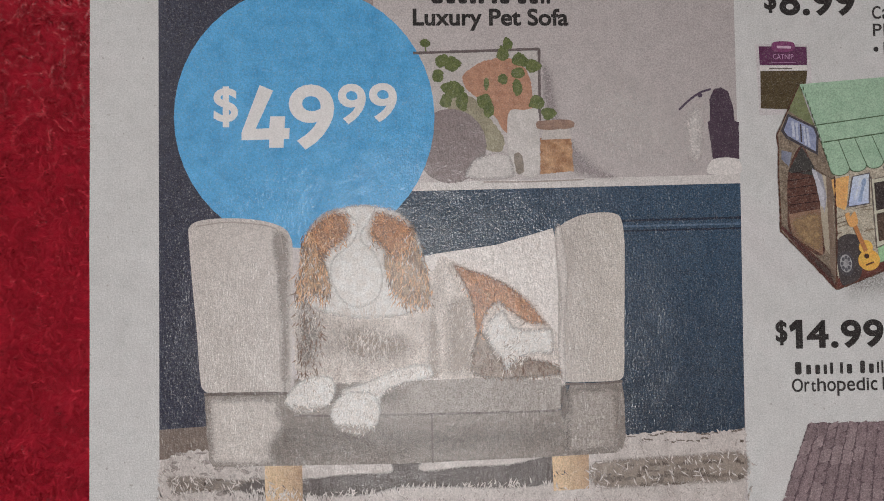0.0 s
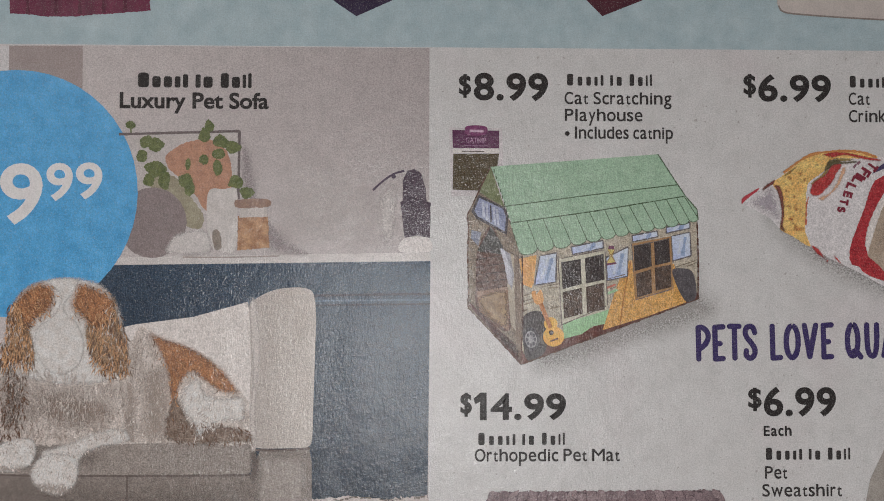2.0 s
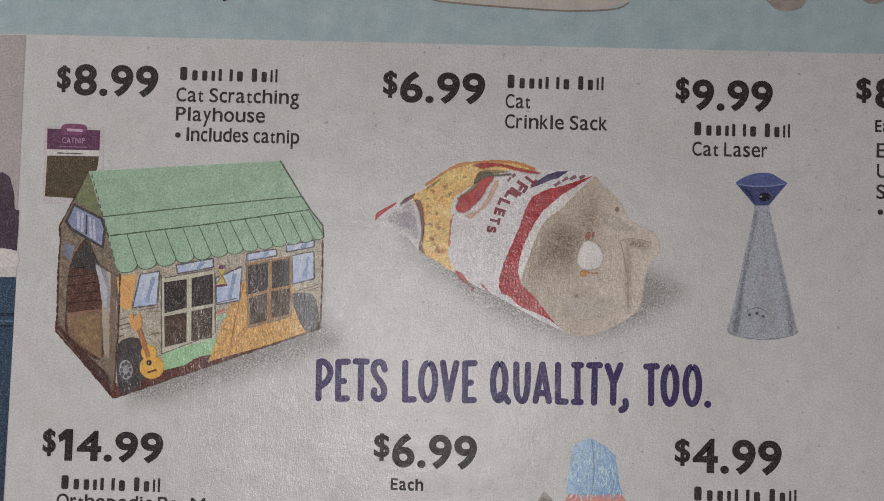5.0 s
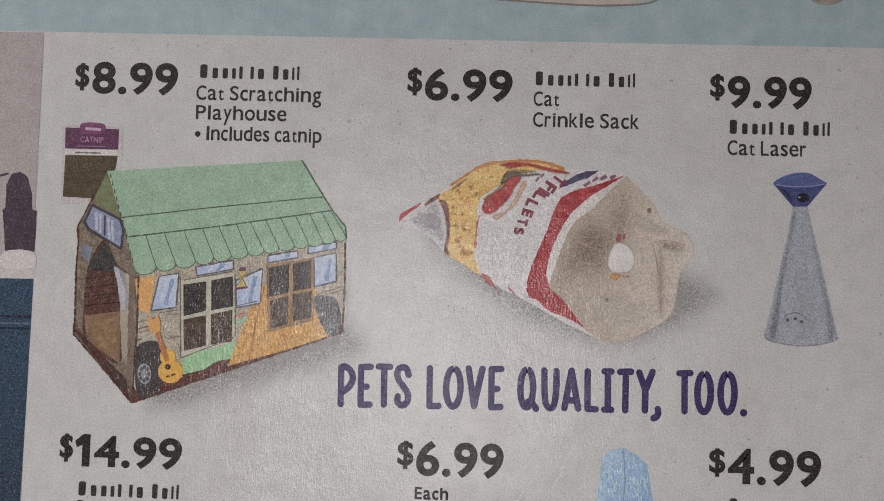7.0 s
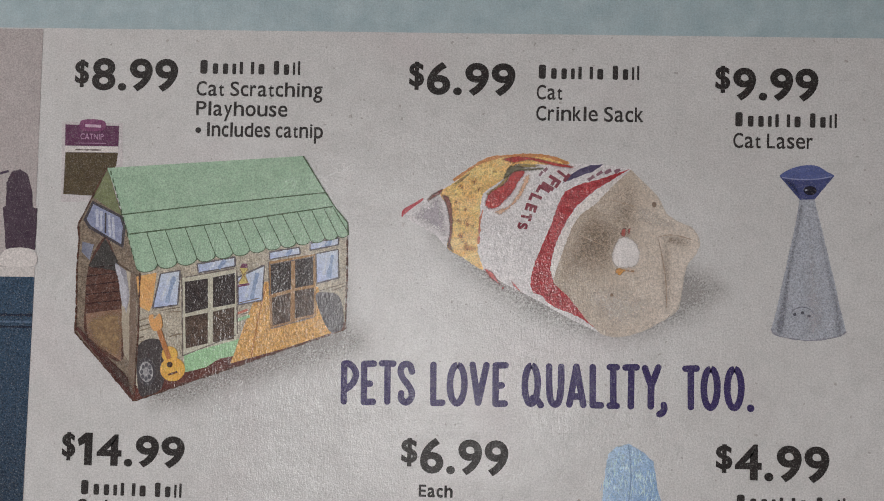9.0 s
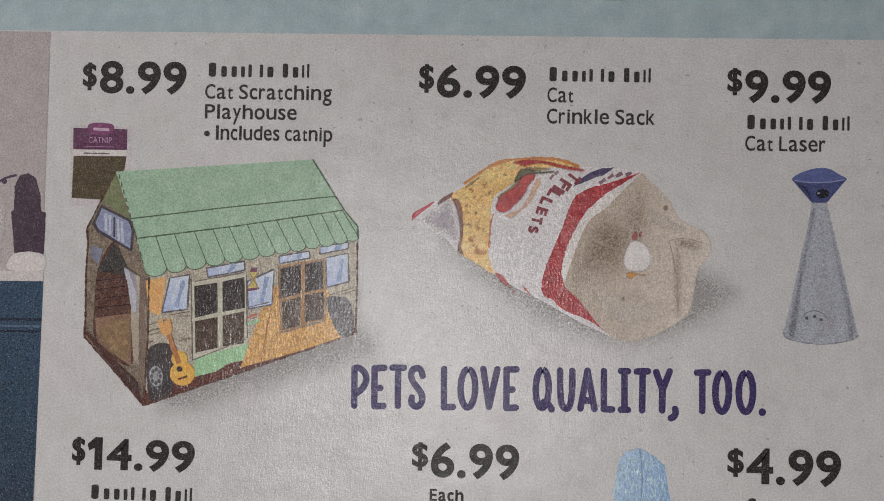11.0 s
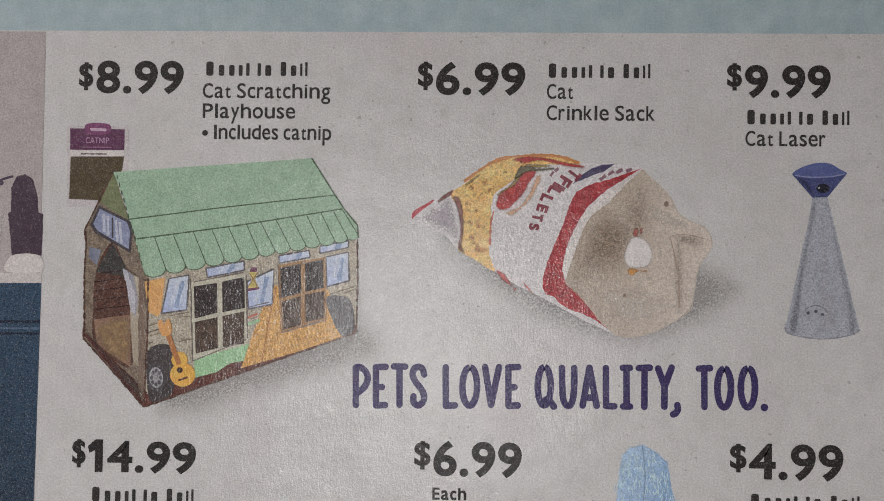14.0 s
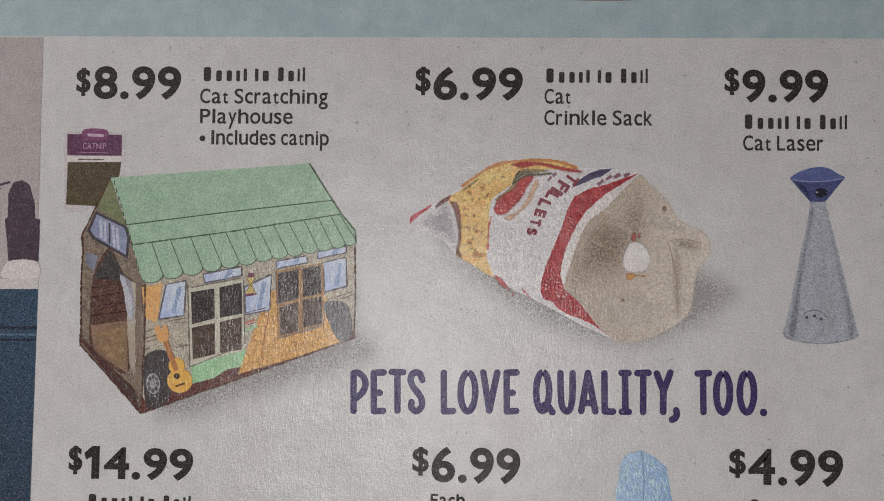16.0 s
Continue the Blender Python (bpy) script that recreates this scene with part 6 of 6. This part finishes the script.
for pts in ([(110.0, 9.4), (111.6, 9.8), (113.5, 9.7), (115.8, 9.1)], [(96.7, 9.4), (99.1, 8.4), (101.5, 7.5), (102.7, 7.1)], [(101.0, 15.9), (103.4, 15.3), (105.8, 14.6)], [(110.0, 9.4), (110.8, 6.0), (111.5, 1.6), (111.7, -2.7)]):
    stroke("crease", pts, 0.18, ink((136, 118, 102), (150, 134, 120), blend="grain", size=900), sack, 11, wobble=0.6)
stroke("mouth_edge", [(105.2, 21.0), (106.4, 19.8), (108.4, 17.9), (110.1, 16.0), (111.4, 13.5), (113.5, 12.1), (115.6, 11.2), (116.7, 9.9), (117.1, 8.3), (116.4, 6.5), (115.0, 4.6), (114.4, 1.7), (114.0, -1.2), (113.4, -3.2), (110.8, -5.1), (107.4, -6.9), (104.6, -7.8), (102.2, -7.9), (100.4, -7.4)], 0.16, ink((160, 149, 138), (172, 162, 152), blend="grain", size=900), sack, 11, wobble=0.6)
feather("pale_mark", [(103.0, 8.8), (104.2, 9.5), (105.9, 8.9), (107.1, 6.9), (106.9, 5.0), (105.9, 4.0), (103.5, 3.8), (102.3, 4.6), (102.1, 6.5)], ink((192, 187, 186), feathered=True), sack, 11, 0.5, 1.0)
for pts in ([(103.5, 10.0), (103.9, 10.8), (104.6, 10.8), (104.5, 9.4), (103.7, 9.3)], [(104.8, 9.8), (104.9, 10.8), (105.4, 10.8), (105.2, 9.8)]):
    feather("red_mark", pts, ink((140, 62, 54), feathered=True), sack, 12, 0.35, 1.0)
feather("orange_mark", [(102.7, 3.6), (103.5, 4.0), (105.0, 3.7), (106.2, 3.7), (106.0, 3.1), (104.5, 3.2), (103.7, 2.5), (102.9, 2.8)], ink((186, 132, 58), (150, 104, 56), blend="grain", size=900, feathered=True), sack, 12, 0.4, 1.0)
oval("spot", (109.3, 15.0, 0.39, 0.49), ink((112, 94, 80)), sack, 10)
oval("spot", (102.3, -0.8, 0.29, 0.29), ink((120, 100, 86)), sack, 10)
shape("dark_badge", [(93.3, 18.3), (94.7, 19.8), (96.4, 21.0), (98.5, 21.7), (100.4, 21.8), (98.7, 20.5), (96.4, 19.7)], ink((58, 50, 80), (74, 66, 96), blend="grain", size=900), sack, 9, round=False, fray=0.04, label="navy printed badge")
TYPE_RED = ink((112, 36, 52), speckle=0.2)
spots = [(93.5, 19.9), (91.9, 18.7), (90.9, 17.8), (90.1, 17.0), (88.8, 15.7), (88.1, 14.0), (87.3, 12.4), (86.7, 10.8)]
for text, (x, y), size, turn in zip("TFILLETS", spots, (2.3, 2.3, 2.3, 2.2, 2.1, 2.0, 1.9, 1.8), (-126, -122, -120, -118, -112, -106, -101, -96)):
    w = size * (0.34 if text == "I" else 0.66)
    c, s = math.cos(radians(turn)), math.sin(radians(turn))
    lettering("sack_letter", text, (x - w / 2 * c + size / 2 * s, y - w / 2 * s - size / 2 * c, w, size), TYPE_RED, sack, 9, 0.15, "box", turn)
for pts in ([(89.4, 19.6), (90.0, 20.4)], [(90.2, 20.4), (90.8, 21.0)], [(97.9, 19.0), (98.9, 19.8)], [(99.3, 19.9), (100.3, 20.6)], [(100.7, 20.3), (101.8, 20.9)], [(102.4, 20.5), (103.4, 21.0)]):
    stroke("small_print", pts, 0.55, ink((118, 84, 96)), sack, 9, round=False, wobble=0.3)

# ---- cat laser ----
laser = shape("laser_picture", [(134.1, 16.4), (136.6, 16.5), (137.8, 11.7), (139.7, 4.0), (141.1, -2.2), (142.1, -6.0), (140.7, -6.9), (137.0, -7.6), (134.1, -7.6), (130.3, -6.9), (129.5, -5.8), (130.3, -2.9), (132.2, 6.3), (133.4, 12.1)], ink((150, 153, 162), (138, 142, 152), blend="grain", size=900, speckle=0.2), flyer, 3, round=False, fray=0.04, label="pale grey cone-shaped cat laser toy")
# roundness of the cone in ink: shaded sides, highlight down the middle
feather("side_shade", [(133.8, 15.5), (135.0, 15.3), (134.0, 9.7), (132.9, 2.9), (132.2, -3.8), (131.5, -7.1), (129.8, -6.4), (130.5, -2.9), (132.2, 6.3), (133.4, 12.1)], ink((108, 110, 120), feathered=True), laser, 4, 2.2, 0.6)
feather("side_shade", [(136.3, 15.5), (136.9, 15.3), (138.1, 10.7), (139.9, 3.5), (141.3, -2.5), (141.9, -6.1), (140.2, -6.9), (139.6, -1.8), (138.2, 4.9)], ink((120, 122, 132), feathered=True), laser, 4, 1.6, 0.4)
feather("mid_highlight", [(135.4, 15.0), (136.3, 11.6), (137.7, 4.0), (138.8, -3.7), (137.9, -7.0), (135.1, -6.6), (134.8, 0.1), (135.2, 8.7)], ink((172, 171, 176), feathered=True), laser, 4, 2.0, 0.4)
head = shape("head", [(130.7, 20.3), (132.1, 21.5), (134.5, 22.3), (136.8, 22.3), (138.7, 21.3), (139.8, 20.5), (136.6, 16.5), (134.1, 16.4)], ink((66, 72, 116), (54, 60, 98), blend="grain", size=500), laser, 4, round=False, label="blue laser head")
shape("head_top", [(130.7, 20.3), (132.1, 21.5), (134.5, 22.3), (136.8, 22.3), (138.7, 21.3), (139.8, 20.5), (136.8, 20.0), (133.5, 20.0)], ink((82, 92, 140), (70, 80, 126), blend="grain", size=500), head, 5)
stroke("head_rim", [(131.0, 20.2), (133.5, 19.9), (136.8, 20.0), (139.5, 20.5)], 0.22, ink((118, 124, 160)), head, 6)
# shaded left side of the head, in darker ink
feather("head_shade", [(131.3, 19.8), (133.2, 19.3), (134.2, 16.9), (133.6, 17.2)], ink((44, 50, 84), feathered=True), head, 6, 1.2, 0.7)
oval("lens", (135.8, 18.0, 1.10, 0.78), ink((34, 34, 44)), head, 7)
stroke("lens_glint", [(134.9, 18.0), (135.3, 18.1)], 0.25, ink((150, 152, 168)), head, 8)
stroke("cone_edge", [(129.5, -5.8), (130.3, -6.9), (134.1, -7.6), (137.0, -7.6), (140.7, -6.9), (142.1, -6.0)], 0.22, ink((112, 112, 122), (134, 134, 144), blend="grain", size=900), laser, 5, wobble=0.6)
for e in ((133.4, -3.3), (134.7, -3.0), (135.8, -3.5)):
    oval("dot", (*e, 0.28, 0.26), ink((76, 76, 86)), laser, 6)
stroke("button_arc", [(132.8, -3.0), (133.4, -2.4), (134.7, -2.0), (136.0, -2.4), (136.7, -3.2)], 0.16, ink((104, 104, 114)), laser, 6, wobble=0.4)

# ---- pet sweatshirts and mat ----
shirt = shape("sweatshirt_picture", [(101.7, -36.1), (111.2, -36.0), (113.8, -39.8), (115.4, -44.7), (116.4, -51.1), (102.9, -51.2), (102.0, -42.6), (100.1, -39.6)], ink((188, 130, 122), (176, 118, 110), blend="grain", size=350), flyer, 3, round=False, label="pink pet sweatshirt with a blue hood")
shape("hood", [(101.3, -36.1), (101.5, -33.5), (101.9, -29.5), (102.3, -28.0), (103.3, -26.9), (105.6, -26.2), (108.1, -27.5), (109.9, -29.1), (110.6, -33.5), (111.3, -35.9), (106.4, -36.2)], ink((150, 173, 198), (112, 142, 176), way=(1, -0.3), size=500, speckle=0.16), shirt, 4, round=False, fray=0.05, label="light blue hood")
stroke("hood_seam", [(105.6, -26.4), (106.0, -29.5), (106.1, -32.9), (105.8, -36.0)], 0.2, ink((104, 128, 158)), shirt, 7, wobble=0.4)
for k in range(2):
    hatch("knit", [(101.5, -35.7), (102.2, -29.6), (104.2, -27.3), (106.0, -26.7), (108.3, -27.6), (109.6, -29.5), (110.3, -32.9), (111.0, -35.6)], (ink((116, 148, 184)), ink((164, 188, 212)))[k], shirt, 5 + k, 120, -88, 8, (0.8, 2.0), 0.16)
shape("orange_edge", [(114.7, -40.7), (116.4, -43.5), (117.8, -47.0), (118.2, -51.1), (116.1, -51.1)], ink((206, 134, 60), (190, 118, 52), blend="grain", size=400), shirt, 4, round=False)
grey_shirt = shape("sweatshirt_picture", [(97.3, -35.8), (98.7, -37.1), (100.6, -39.8), (102.2, -43.6), (102.7, -51.2), (90.9, -51.2), (92.1, -45.5), (94.9, -39.8)], ink((146, 140, 134), (128, 122, 116), blend="grain", size=350), flyer, 2, round=False, label="grey pet sweatshirt")
shape("fold", [(96.8, -36.8), (97.5, -43.6), (100.8, -45.0), (102.0, -44.5), (100.3, -40.1), (98.7, -37.5)], ink((120, 114, 108)), grey_shirt, 3, round=False)
mat = shape("mat_picture", [(12.6, -47.8), (60.6, -47.7), (63.2, -53.6), (66.6, -62.8), (66.2, -108.6), (6.5, -107.9), (8.7, -57.9)], ink((94, 78, 82), (78, 64, 69), blend="grain", size=700, speckle=0.25), flyer, 2, round=False, fray=0.08, label="mauve ribbed plush pet mat")
RIBS = [ink(c1, c2, blend="grain", size=800, stretch=(1.0, 0.4, 1.0), speckle=0.22) for c1, c2 in (((128, 110, 113), (102, 86, 90)), ((120, 103, 106), (98, 82, 86)), ((134, 117, 119), (110, 94, 97)))]
top_l, top_r = (Vector(p) for p in [(12.8, -47.7), (60.6, -47.6)])
low_l, low_r = (Vector(p) for p in [(6.4, -63.6), (69.2, -63.4)])
for k in range(24):
    u = (k + 0.5) / 24
    a, b = top_l.lerp(top_r, u), low_l.lerp(low_r, u)
    w = (top_r - top_l).length / 24
    at = random.uniform(-0.12, 0.0)
    while at < 1.0:
        step = random.uniform(0.10, 0.30)
        p0, p1 = a.lerp(b, max(at, 0.0) + 0.006), a.lerp(b, min(at + step, 1.0) - 0.006)
        at += step
        wide, slant = w * (0.45 + 0.08 * at), random.uniform(-0.35, 0.35)
        side = Vector((wide, 0))
        loop = [p0 - side * 0.85 + Vector((0, slant)), p0.lerp(p1, 0.5) - side * random.uniform(0.92, 1.12), p1 - side * 0.85 + Vector((0, slant)),
                p1 + side * 0.85 - Vector((0, slant)), p0.lerp(p1, 0.5) + side * random.uniform(0.92, 1.12), p0 + side * 0.85 - Vector((0, slant))]
        fill("rib", ragged(curve_loop([(v.x, v.y) for v in loop], 4), 0.07), random.choice(RIBS), mat, 3)
